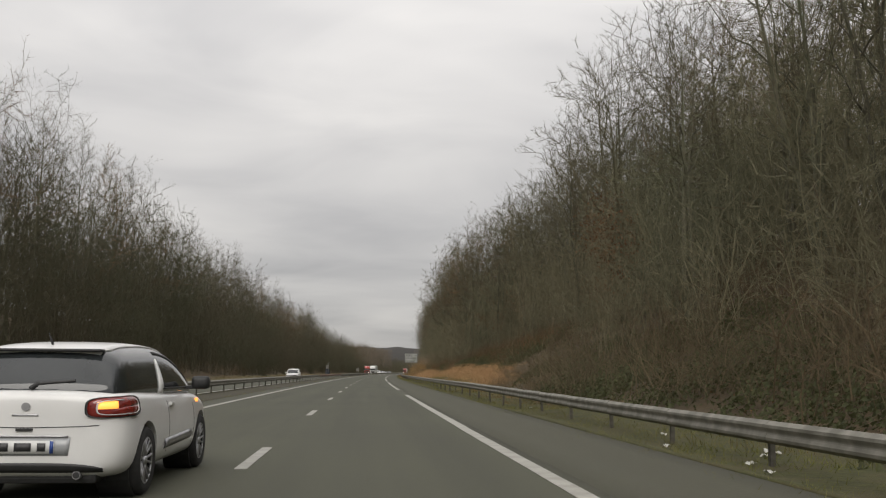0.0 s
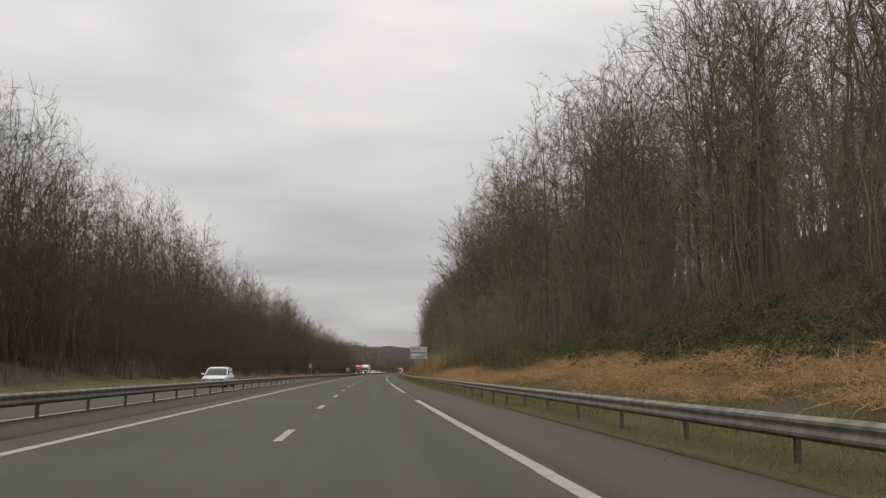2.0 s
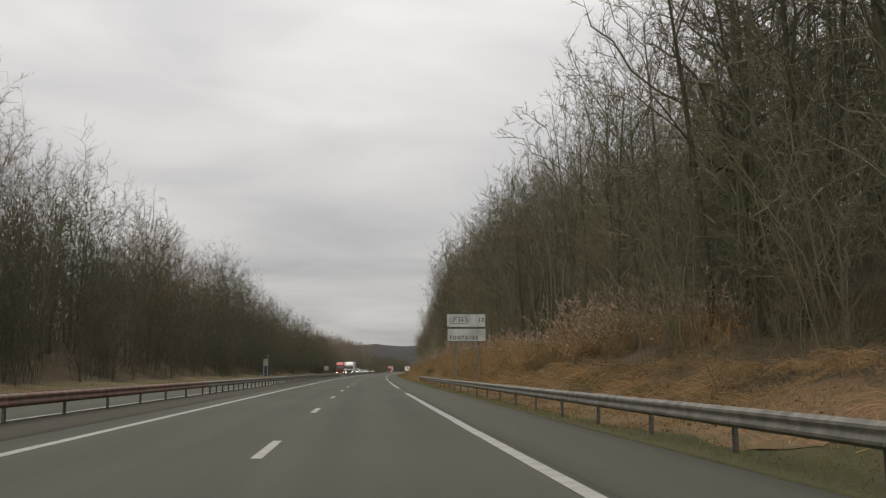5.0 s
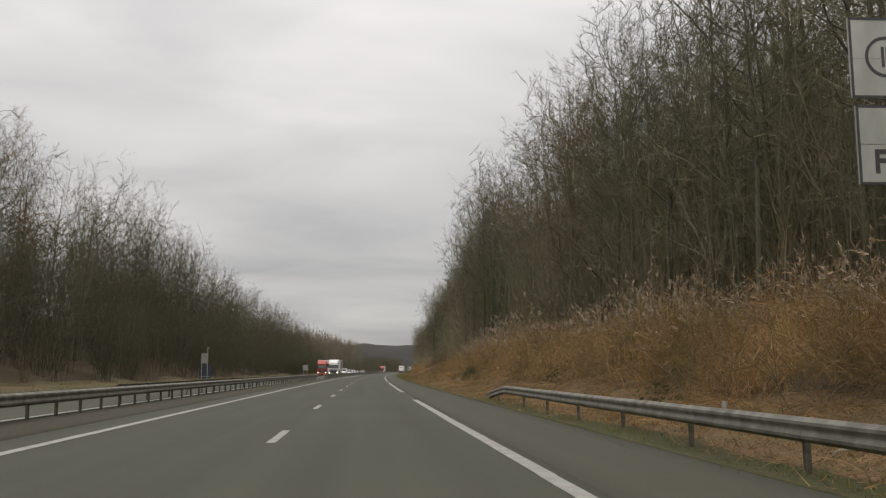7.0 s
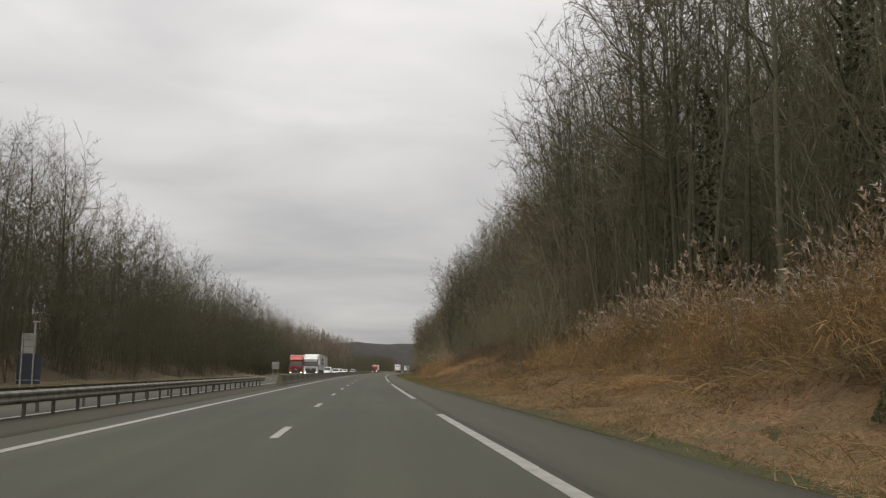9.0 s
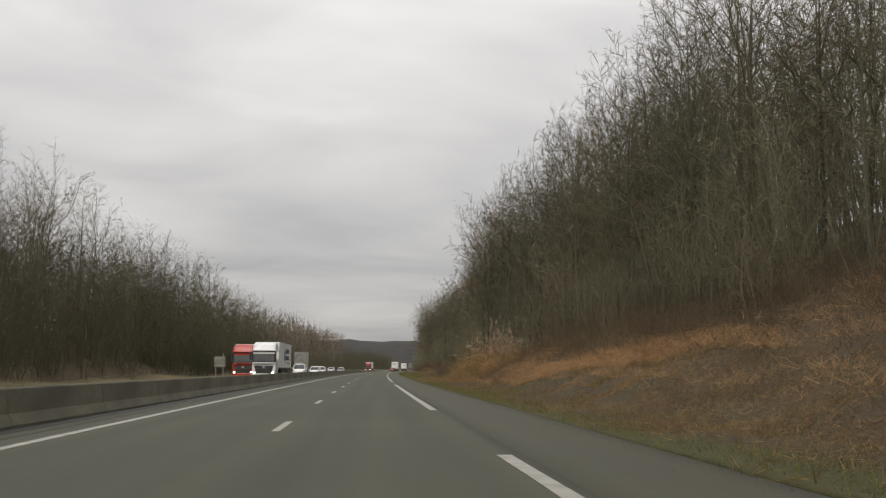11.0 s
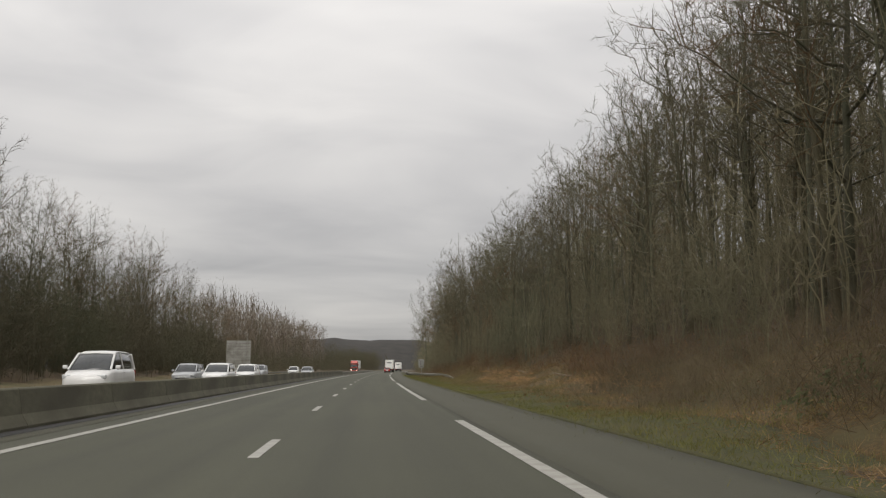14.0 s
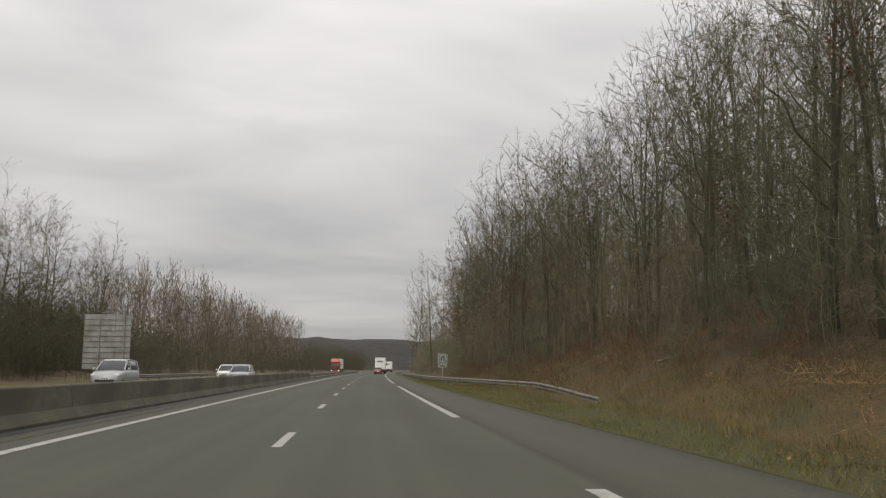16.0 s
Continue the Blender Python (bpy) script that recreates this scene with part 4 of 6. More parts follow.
rusty = [spot(rng.randrange(6), s, heap_u(s) + 2.6 + 6 * rng.random(), rng.uniform(0.4, 0.8)) for s in spread((170, 68, 128), (50, 128, 170))]
rusty += [spot(rng.randrange(6), s, 12.0 + 6 * rng.random(), rng.uniform(0.3, 0.65)) for s in spread((190, 366, 424))]
rusty += [spot(rng.randrange(6), s, 12.0 + 4.5 * rng.random() - 1.5 * ease(505, 540, s), rng.uniform(0.35, 0.7)) for s in spread((250, 478, 620))]
low_brush += [spot(rng.randrange(6), s, 9.6 + 4 * rng.random(), rng.uniform(0.2, 0.45)) for s in spread((110, 393, 417), (60, 340, 372))]
low_brush += [spot(rng.randrange(6), s, 14 + 10 * rng.random(), rng.uniform(0.6, 1.0)) for s in spread((110, 500, 640))]
scatter("undergrowth", BRUSHES, sprinkle(480, pick_brush) + low_brush, BRUSH, "thicket of bare brown twigs under the trees", "undergrowth")

scatter("rusty_brush", BRUSHES, rusty, RUST_BRUSH, "low red-brown brambles and dead fern below the trees", "undergrowth")

MOUNDS = [leafy_mound(360 + i, 240, 1.3, 0.7, 0.1) for i in range(5)]
def pick_mound():
    s = rng.choice((rng.gauss(30, 14), rng.gauss(36, 14), rng.gauss(30, 12), rng.gauss(78, 10), rng.uniform(8, 480), rng.gauss(112, 13), rng.gauss(122, 20)))
    u = front_right(s) - (4.0 if s < 62 else 3.4) + 6 * rng.random()
    return laid(rng.randrange(5), s, u, rng.uniform(0.6, 1.5)) if 8 < s < 560 and reeds_here(s, u) < 0.2 and bracken_here(s, u) < 0.2 else None
ivy_bank = [laid(rng.randrange(5), s, heap_u(s) + 2.0 + (4.2 - 2.4 * ease(80, 112, s)) * rng.random(), rng.uniform(0.7, 1.4)) for s in spread((190, 70, 122), (30, 122, 150))]
scatter("bramble_thicket", MOUNDS, sprinkle(340, pick_mound) + ivy_bank, BRAMBLE, "low dark green brambles and ivy on the bank", "brambles")
bush_at = (294.5, 10.4)
scatter("evergreen_bush", [leafy_mound(390, 2200, 1.0, 1.5, 0.075)], [spot(0, *bush_at, 0.8)], BRAMBLE, "small dark evergreen bush among the dry reeds", "bush", kind="thing")


def leaf_patch(seed, n=60):
    r, V, F = random.Random(seed), [], []
    for _ in range(n):
        leaf(V, F, r, Vector((r.uniform(-1.5, 1.5), r.uniform(-1.5, 1.5), r.uniform(0.0, 0.07))), r.uniform(0.05, 0.11))
    return shape(V, F)


def stalk_patch(seed, n=150):
    """Dead stalks, twigs and grass lying every way."""
    r, V, F = random.Random(seed), [], []
    for _ in range(n):
        p = Vector((r.uniform(-1.2, 1.2), r.uniform(-1.2, 1.2), r.uniform(-0.02, 0.06)))
        d = Vector((r.gauss(0, 1), r.gauss(0, 1), abs(r.gauss(0.25, 0.4))))
        sliver(V, F, r, p, p + d.normalized() * r.uniform(0.1, 0.4), r.uniform(0.004, 0.01))
    return shape(V, F)


STALKS = [stalk_patch(440 + i) for i in range(6)]
def pick_stalks():
    v = rng.random()
    if v < 0.66:
        s, u = rng.uniform(332, 600), 8.3 + 9.5 * rng.random() ** 1.2
    elif v < 0.9:
        s, u = rng.uniform(8, 340), rng.uniform(8.0, 15)
    else:
        s, u = rng.uniform(20, 420), -rng.uniform(20.5, 26)
    return laid(rng.randrange(6), s, u, rng.uniform(0.8, 1.2), dz=0.03)
scatter("dead_stalks", STALKS, sprinkle(850, pick_stalks) + [laid(rng.randrange(6), s, 7.1 + 3.4 * rng.random(), rng.uniform(0.8, 1.2), dz=0.06) for s in spread((190, 344, 450))], COVER, "dead stalks, twigs and withered grass covering the bank", "dead stalks")

lying = [laid(rng.randrange(6), s, 6.9 + 4.6 * rng.random() + 0.6 * (s < 256), rng.uniform(0.6, 1.05), dz=0.06) for s in spread((820, 170, 346), (40, 422, 434))]
lying += [laid(rng.randrange(6), s, 7.4 + 4.8 * rng.random(), rng.uniform(0.6, 1.0), dz=0.07) for s in spread((330, 431, 452), (150, 344, 375))]
scatter("lying_straw", STALKS, lying, PALE_STRAW, "broken reed stems lying flat below the reeds", "straw")

PATCHES = [leaf_patch(400 + i) for i in range(5)]
def pick_leaves():
    s, u = (rng.uniform(20, 580) if rng.random() < 0.45 else rng.uniform(335, 580)), rng.uniform(8.8, 19)
    return laid(rng.randrange(5), s, u, 1.0, dz=0.035)
scatter("fallen_leaves", PATCHES, sprinkle(500, pick_leaves) + [laid(rng.randrange(5), s, 7.6 + 3.6 * rng.random(), 0.9, dz=0.05) for s in spread((240, 172, 345))], LEAF, "fallen brown leaves strewn over the bank", "leaves")


def tuft(seed, n=20, tall=0.11):
    r, V, F = random.Random(seed), [], []
    for _ in range(n):
        x, y, a = r.gauss(0, 0.36), r.gauss(0, 0.36), r.uniform(0, 6.28)
        h, w = tall * r.uniform(0.4, 1.3), 0.007
        tip = (x + r.gauss(0, 0.08), y + r.gauss(0, 0.08), h)
        b = len(V)
        V += [(x + w * math.cos(a), y + w * math.sin(a), -0.02), (x - w * math.cos(a), y - w * math.sin(a), -0.02), tip]
        F.append((b, b + 1, b + 2))
    return shape(V, F)


TUFTS = [tuft(420 + i) for i in range(6)]
def pick_tuft():
    v = rng.random()
    if v < 0.72:
        s, u = (rng.uniform(5, 600) if rng.random() < 0.7 else rng.uniform(380, 600)), 5.95 + 3.4 * rng.random()
        if 342 < s < 440:
            u = 5.95 + 1.5 * rng.random()
        if s > 440:
            u = 5.95 + 9 * rng.random() ** 1.7
    elif v < 0.84:
        s, u = rng.uniform(5, 352), -rng.uniform(4.3, 7.2)
        return (rng.randrange(6), tuple(place(s, u, 0)), rng.uniform(0, 6.28), rng.uniform(0.3, 0.6), 0.7)
    elif v < 0.9:
        s, u = rng.uniform(5, 600), 5.9 + 0.4 * rng.random()
        return (rng.randrange(6), tuple(place(s, u, -0.03)), rng.uniform(0, 6.28), rng.uniform(0.35, 0.7), 0.8)
    else:
        s, u = rng.uniform(15, 420), -rng.uniform(17.5, 24)
        return spot(rng.randrange(6), s, u, rng.uniform(0.9, 1.6), dz=0.04)
    return spot(rng.randrange(6), s, u, rng.uniform(0.6, 1.35), dz=0.03)
scatter("grass", TUFTS, sprinkle(10600, pick_tuft) + [spot(rng.randrange(6), s, 8.2 + (heap_u(s) - 7.2) * rng.random(), rng.uniform(0.9, 1.7), dz=0.03) for s in spread((1100, 58, 128))] + [spot(rng.randrange(6), s, 6.0 + 3.2 * rng.random() ** 1.3, rng.uniform(0.8, 1.4), dz=0.04) for s in spread((1300, 452, 610))], BLADE, "rough green and straw-coloured grass of the verges", "grass")


STRAWS = [tuft(430 + i, 30, 0.26) for i in range(5)]
def pick_straw():
    v = rng.random()
    if v < 0.6:
        s, u = rng.uniform(440, 612), 8.6 + 5.6 * rng.random()
    elif v < 0.85:
        s, u = rng.uniform(335, 448), 7.0 + 8.5 * rng.random() ** 1.4
    elif v < 0.9:
        s, u = rng.uniform(8, 340), 8.0 + 3.0 * rng.random()
    else:
        s, u = rng.uniform(20, 620), -rng.uniform(18.2, 24.5)
    return laid(rng.randrange(5), s, u, rng.uniform(0.6, 1.3), dz=0.02)
scatter("straw_tufts", STRAWS, sprinkle(2700, pick_straw) + [laid(rng.randrange(5), s, 8.8 + 3.6 * rng.random(), rng.uniform(0.7, 1.4), dz=0.03) for s in spread((520, 505, 570))], DRY_BLADE, "golden-brown withered grass tufts on the bank's foot", "dry grass")


# young beeches and oaks that keep their dead leaves through the winter
def leaf_cloud(seed, n=150):
    r, V, F = random.Random(seed), [], []
    for _ in range(n):
        d = Vector((r.gauss(0, 1), r.gauss(0, 1), r.gauss(0, 1))).normalized() * r.random() ** 0.5
        leaf(V, F, r, Vector((d.x * 0.9, d.y * 0.9, d.z * 1.5)), r.uniform(0.06, 0.12))
    return shape(V, F)


CLOUDS = [leaf_cloud(460 + i) for i in range(5)]
kept = []
for n, s0, s1, low, high in ((22, 47, 64, 2.5, 10.5), (7, 139, 147, 3.0, 7.0), (8, 96, 128, 4.0, 9.0), (9, 395, 425, 5.0, 11.0), (16, 520, 585, 4.0, 12.0)):
    for s in spread((n, s0, s1)):
        u = front_right(s) + rng.uniform(0.2, 2.6)
        kept.append((rng.randrange(5), tuple(place(s, u, ground_z(s, u) + rng.uniform(low, high) * 0.8)), rng.uniform(0, 6.28), rng.uniform(0.7, 1.5), 1.0))
scatter("withered_leaves", CLOUDS, kept, HELD_LEAF, "red-brown dead leaves still hanging on young trees", "leaves")

# ---------------------------------------------------------------- crash barriers
def beam_profile():
    """The double wave of a steel crash barrier: (out towards the traffic, up from its middle)."""
    front = [(0.0, -0.155), (0.012, -0.15), (0.075, -0.105), (0.08, -0.065), (0.06, -0.02), (0.056, 0.0), (0.06, 0.02), (0.08, 0.065), (0.075, 0.105), (0.012, 0.15), (0.0, 0.155)]
    return front + [(x - 0.012, z) for x, z in reversed(front)]


def beam(line, side):
    """A beam along a line of (s, u, z), its waves facing side (+1: larger u)."""
    bm, rows = bmesh.new(), []
    for s, u, z in line:
        rows.append([bm.verts.new(place(s, u + side * x, z + h)) for x, h in beam_profile()])
    n = len(rows[0])
    for a, b in zip(rows, rows[1:]):
        for k in range(n):
            bm.faces.new((a[k], a[(k + 1) % n], b[(k + 1) % n], b[k]))
    bm.faces.new(rows[0]), bm.faces.new(rows[-1][::-1])
    return bm


def local_beam(length, side, metal):
    bm, rows = bmesh.new(), []
    for y, lap in ((0, 0.004), (0.3, 0.004), (0.3001, 0), (length + 0.02, 0)):
        rows.append([bm.verts.new((side * (x + lap), y, h)) for x, h in beam_profile()])
    n = len(rows[0])
    for a, b in zip(rows, rows[1:]):
        for k in range(n):
            bm.faces.new((a[k], a[(k + 1) % n], b[(k + 1) % n], b[k]))
    bm.faces.new(rows[0]), bm.faces.new(rows[-1][::-1])
    bmesh.ops.recalc_face_normals(bm, faces=bm.faces)
    me = bpy.data.meshes.new("beam")
    bm.to_mesh(me)
    bm.free()
    me.materials.append(metal)
    return me


def post_mesh(top, deep=0.5):
    """A rolled C-shaped post with its spacer."""
    bm = box(-0.035, 0.035, -0.04, -0.03, -deep, top)
    box(-0.035, -0.027, -0.03, 0.04, -deep, top, bm=bm)
    box(0.027, 0.035, -0.03, 0.04, -deep, top, bm=bm)
    box(-0.045, 0.045, -0.045, 0.045, top - 0.2, top - 0.04, 0.008, bm=bm)
    bmesh.ops.recalc_face_normals(bm, faces=bm.faces)
    me = bpy.data.meshes.new("post")
    bm.to_mesh(me)
    bm.free()
    me.materials.append(POST)
    return me


POST_TALL = post_mesh(0.62)
BEAM4 = {k: local_beam(4.0, k, STEEL) for k in (1, -1)}
RUST4 = {k: local_beam(4.0, k, RUSTED) for k in (1, -1)}


def rail(label, s0, s1, uf, zf, sides, spacing=lambda s: 4.0, rusty=(0, 0)):
    """A straight run of crash barrier: beams of four metres and posts."""
    ob = thing("guardrail", Matrix.Identity(4), label, "guardrail")
    s = s0
    while s < s1 - 0.1:
        for side in sides:
            shared("beam", (RUST4 if rusty[0] < s < rusty[1] else BEAM4)[side], ob, at(s, uf + side * 0.07, zf(s)) @ pose(0, 0, 0, 0, 0, -math.degrees(2 / BEND)))
        s += 4.0
    s = s0 + 0.15
    while s < s1:
        shared("post", POST_TALL, ob, at(s, uf, zf(s) - 0.5 + random.Random(int(s * 7)).uniform(-0.008, 0.008)) @ pose(0, 0, 0, 0, random.Random(int(s * 5)).uniform(-2, 2), 0))
        s += spacing(s)
    return ob


right = rail("galvanised steel crash barrier on posts in the verge grass", -8.55, 251.4, 7.0, lambda s: 0.365 + 0.09 * ease(8, 48, s) - 0.04 * ease(150, 220, s), (-1,), lambda s: 4.0)
line = [(251.45 + 8.3 * f, 6.93 + 0.4 * f * f, 0.415 - 0.5 * f ** 0.95) for f in [i / 10 for i in range(11)]]
part("end_beam", beam(line, -1), STEEL, right, "barrier end bent down into the ground")
shared("post", POST_TALL, right, at(254, 7.05, -0.32))

for s in (84.0, 230.1):
    part("reflector", box(-0.035, 0.035, -0.015, 0.015, 0, 0.12, 0.01), SIGN_BACK, right, "small white reflector on the beam").matrix_basis = at(s, 6.98, 0.56)

far_u = lambda s: 7.0 + 3.3 * ease(600, 538, s) ** 1.2
low_rail = thing("guardrail", Matrix.Identity(4), "galvanised crash barrier that starts flared away from the road", "guardrail")
run = [538.0, 541, 545] + [549 + 4.0 * i for i in range(38)]
for a, b in zip(run, run[1:]):
    za, zb = (-0.04 + 0.42 * ease(537, 550, q) for q in (a, b))
    part("beam", beam([(a, far_u(a), za), (b + 0.02, far_u(b), zb)], -1), STEEL, low_rail)
    if b > 549:
        shared("post", POST_TALL, low_rail, at(b, far_u(b) + 0.1, zb - 0.5))

median_gap = lambda s: 4.0 if s < 196 else 2.0
rail("double-sided steel crash barrier along the median", -9.15, 350, -6.5, lambda s: 0.5, (1, -1), median_gap, rusty=(132, 198))
rail("second steel crash barrier running behind the median one", 250, 350, -7.3, lambda s: 0.52, (-1,))
rail("double-sided steel crash barrier beyond the concrete wall", 602, 770, -5.5, lambda s: 0.45, (1, -1))
rail("short steel crash barrier beyond the opposite shoulder", 574, 640, -18.2, lambda s: 0.42, (1,))


# concrete safety barrier in the median, cast in lengths
def barrier_mesh(length):
    prof = [(-0.32, -0.05), (-0.32, 0.09), (-0.2, 0.3), (-0.125, 0.75), (-0.1, 0.78), (0.1, 0.78), (0.125, 0.75), (0.2, 0.3), (0.32, 0.09), (0.32, -0.05)]
    bm, rows = bmesh.new(), []
    for y, inset in ((0.0, 0.001), (0.006, 0), (length * 0.5, 0), (length - 0.006, 0), (length, 0.001)):
        rows.append([bm.verts.new((x * (1 - inset), y, z - (inset if z > 0.7 else 0))) for x, z in prof])
    n = len(prof)
    for a, b in zip(rows, rows[1:]):
        for k in range(n):
            bm.faces.new((a[k], a[(k + 1) % n], b[(k + 1) % n], b[k]))
    bm.faces.new(rows[0][::-1]), bm.faces.new(rows[-1])
    bmesh.ops.recalc_face_normals(bm, faces=bm.faces)
    me = bpy.data.meshes.new("section")
    bm.to_mesh(me)
    bm.free()
    me.materials.append(CONCRETE)
    return me


wall = thing("concrete_barrier", Matrix.Identity(4), "dark weathered concrete safety barrier along the median", "barrier")
SECTION = barrier_mesh(6.0)
for i in range(42):
    shared("section", SECTION, wall, at(350 + 6.0 * i, -5.15))
# damp strip of tar at the foot of the concrete
TAR = surface("wet_tar", (0.012, 0.012, 0.01), (0.022, 0.021, 0.018), 8, 0.6)
strip("gutter_joint", 350, 602, 4, [-4.86, -4.75, -4.64], lambda s, u: 0.012 + 0.03 * ease(-4.7, -4.86, u) + 0.008 * noise.noise((s * 0.9, u * 3, 1)), TAR, "dark tarred joint at the barrier's foot", bottom=0.03)
strip("median_paving", 350, 602, 4, [-4.62, -4.4, -4.16], lambda s, u: 0.004, SHOULDER, "asphalt edge strip between the line and the concrete barrier", bottom=0.06)


# ---------------------------------------------------------------- signs
def words(text, size, material, parent, m, label="", wide=0.0):
    cu = bpy.data.curves.new("lettering", "FONT")
    cu.body, cu.size, cu.extrude, cu.align_y = text, size, 0.003, "CENTER"
    cu.space_character, cu.offset = 1.5 if wide > 1 else 1.2, size * 0.03
    tmp = bpy.data.objects.new("lettering", cu)
    me = bpy.data.meshes.new_from_object(tmp)
    bpy.data.objects.remove(tmp)
    me.materials.clear()
    me.materials.append(material)
    ob = new("lettering", me)
    if wide:  # drawn out to its true width
        m = m @ Matrix.Diagonal((wide / max(v.co.x for v in me.vertices), 1, 1, 1))
    ob.parent, ob.matrix_basis = parent, m
    if label:
        ob["label"] = label
    return ob


def ring(w, h, t, depth, bm=None):
    """A flat pill-shaped ring, facing -y."""
    bm = bm or bmesh.new()
    def outline(k):
        pts, r = [], h / 2 - k
        for c, a0 in ((w / 2 - h / 2, -90), (-(w / 2 - h / 2), 90)):
            for i in range(13):
                a = radians(a0 + 180 * i / 12)
                pts.append((c + r * math.cos(a), r * math.sin(a)))
        return pts
    rows = [[bm.verts.new((x, y, z)) for x, z in outline(k)] for k, y in ((0, 0), (0, -depth), (t, -depth), (t, 0))]
    n = len(rows[0])
    for a, b in zip(rows, rows[1:] + rows[:1]):
        for k in range(n):
            bm.faces.new((a[k], a[(k + 1) % n], b[(k + 1) % n], b[k]))
    return bm


FACING = pose(0, 0, 0, 90, 0, 0)  # lettering upright, read from -y


def direction_sign(s, u, bottom):
    ob = thing("road_sign", at(s, u, ground_z(s, u), -3), "pale grey exit road sign with black lettering on two posts", "road sign")
    g = -ground_z(s, u)
    low, high = bottom + g, bottom + g + 1.06
    for name, z0, z1, x in (("lower_panel", low, high, 0.0), ("upper_panel", high + 0.1, high + 1.2, -0.03)):
        board = part(name, box(x - 1.6, x + 1.6, -0.02, 0.03, z0, z1, 0.012), SIGN_FACE, ob)
        bm = bmesh.new()
        for a, b, c, d in ((-1.6, 1.6, z0, z0 + 0.032), (-1.6, 1.6, z1 - 0.032, z1), (-1.6, -1.568, z0 + 0.032, z1 - 0.032), (1.568, 1.6, z0 + 0.032, z1 - 0.032)):
            box(x + a, x + b, -0.026, -0.018, c, d, bm=bm)
        part("border", bm, INK, board)
        part("seam", box(x - 1.57, x + 1.57, -0.0225, -0.0195, z0 + 0.53, z0 + 0.542), SIGN_BACK, board)
        part("brace", box(x - 1.5, x + 1.5, 0.03, 0.07, z0 + 0.3, z0 + 0.38), SIGN_BACK, board)
        if name == "lower_panel":
            words("FONTAINE", 0.43, INK, board, Matrix.Translation((-1.4, -0.024, z0 + 0.29)) @ FACING, wide=2.34)
        else:
            words("14.1", 0.4, INK, board, Matrix.Translation((-0.68, -0.024, z0 + 0.56)) @ FACING, wide=0.68)
            words("12", 0.42, INK, board, Matrix.Translation((0.98, -0.024, z0 + 0.6)) @ FACING)
            pill = ring(1.58, 0.56, 0.04, 0.008)
            bmesh.ops.translate(pill, verts=pill.verts, vec=(-0.64, -0.02, z0 + 0.56))
            part("frame", pill, INK, board)
            bm = bmesh.new()
            for p0, p1, w in (((-1.19, 0.42), (-1.19, 0.7), 0.022), ((-1.13, 0.42), (-1.13, 0.7), 0.022), ((-1.05, 0.42), (-0.97, 0.66), 0.03), ((-1.06, 0.68), (-0.88, 0.7), 0.035)):
                rod((p0[0], -0.024, z0 + p0[1]), (p1[0], -0.024, z0 + p1[1]), w, 6, bm)
            for v in bm.verts:
                v.co.y = -0.02 + (v.co.y + 0.02) * 0.15
            part("exit_symbol", bm, INK, board)
    for x in (-0.95, 1.0):
        post = part("post", box(x - 0.075, x + 0.075, 0.07, 0.2, -0.5, high + 1.1, 0.012), SIGN_POST, ob)
        part("cap", box(x - 0.08, x + 0.08, 0.065, 0.205, high + 1.1, high + 1.12), POST, post)


direction_sign(227.4, 9.45, 3.53)


def sign_from_behind(s, u, w, z0, z1, dark=None, posts=(-0.35, 0.35), label="", cells=3, over=0.4):
    """A sign for the other carriageway, seen from the back."""
    g = ground_z(s, u)
    ob = thing("road_sign", at(s, u, g), label, "road sign")
    rows = max(1, round((z1 - z0) / 0.42))
    for i in range(rows):
        a, b = z0 + (z1 - z0) * i / rows, z0 + (z1 - z0) * (i + 1) / rows
        plank = part("panel", box(-w / 2, w / 2, 0, 0.035, a + 0.006, b - 0.006, 0.006), SIGN_BACK, ob)
        for k in range(cells + 1):
            x = -w / 2 + w * k / cells
            part("rib", box(x - 0.02, x + 0.02, -0.03, 0.0, a + 0.01, b - 0.01), STEEL, plank)
        part("rail", box(-w / 2, w / 2, -0.04, 0.0, a - 0.015, a + 0.015), POST, plank)
    if dark:
        board = part("dark_board", box(-dark / 2 + 0.1, dark / 2 + 0.1, 0, 0.03, 0.25, z0 - 0.06, 0.006), SIGN_BLUE, ob, "dark blue lower board")
        part("rail", box(-dark / 2 + 0.1, dark / 2 + 0.1, -0.03, 0, 0.5, 0.55), SIGN_BACK, board)
    for x in posts:
        part("post", box(x - 0.05, x + 0.05, -0.15, -0.05, -0.5, z1 + (over if x > 0 else 0.0), 0.01), SIGN_BACK, ob)
    if dark:
        x = max(posts)
        part("lamp_head", box(x - 0.16, x + 0.26, -0.2, 0.0, z1 + over, z1 + over + 0.09, 0.02), SIGN_BACK, ob, "small flat head on the longer post")


sign_from_behind(345.0, -21.9, 0.95, 2.35, 3.75, dark=1.6, posts=(-0.4, 0.4), label="grey backs of two stacked signs on thin posts", cells=1, over=0.75)
sign_from_behind(576.5, -19.2, 3.6, 1.2, 5.5, posts=(-0.6, 1.3), label="large ribbed grey back of a motorway sign", cells=3)
sign_from_behind(470.0, -19.6, 1.5, 1.6, 3.0, posts=(-0.5, 0.5), label="plain grey back of a small roadside sign", cells=1)


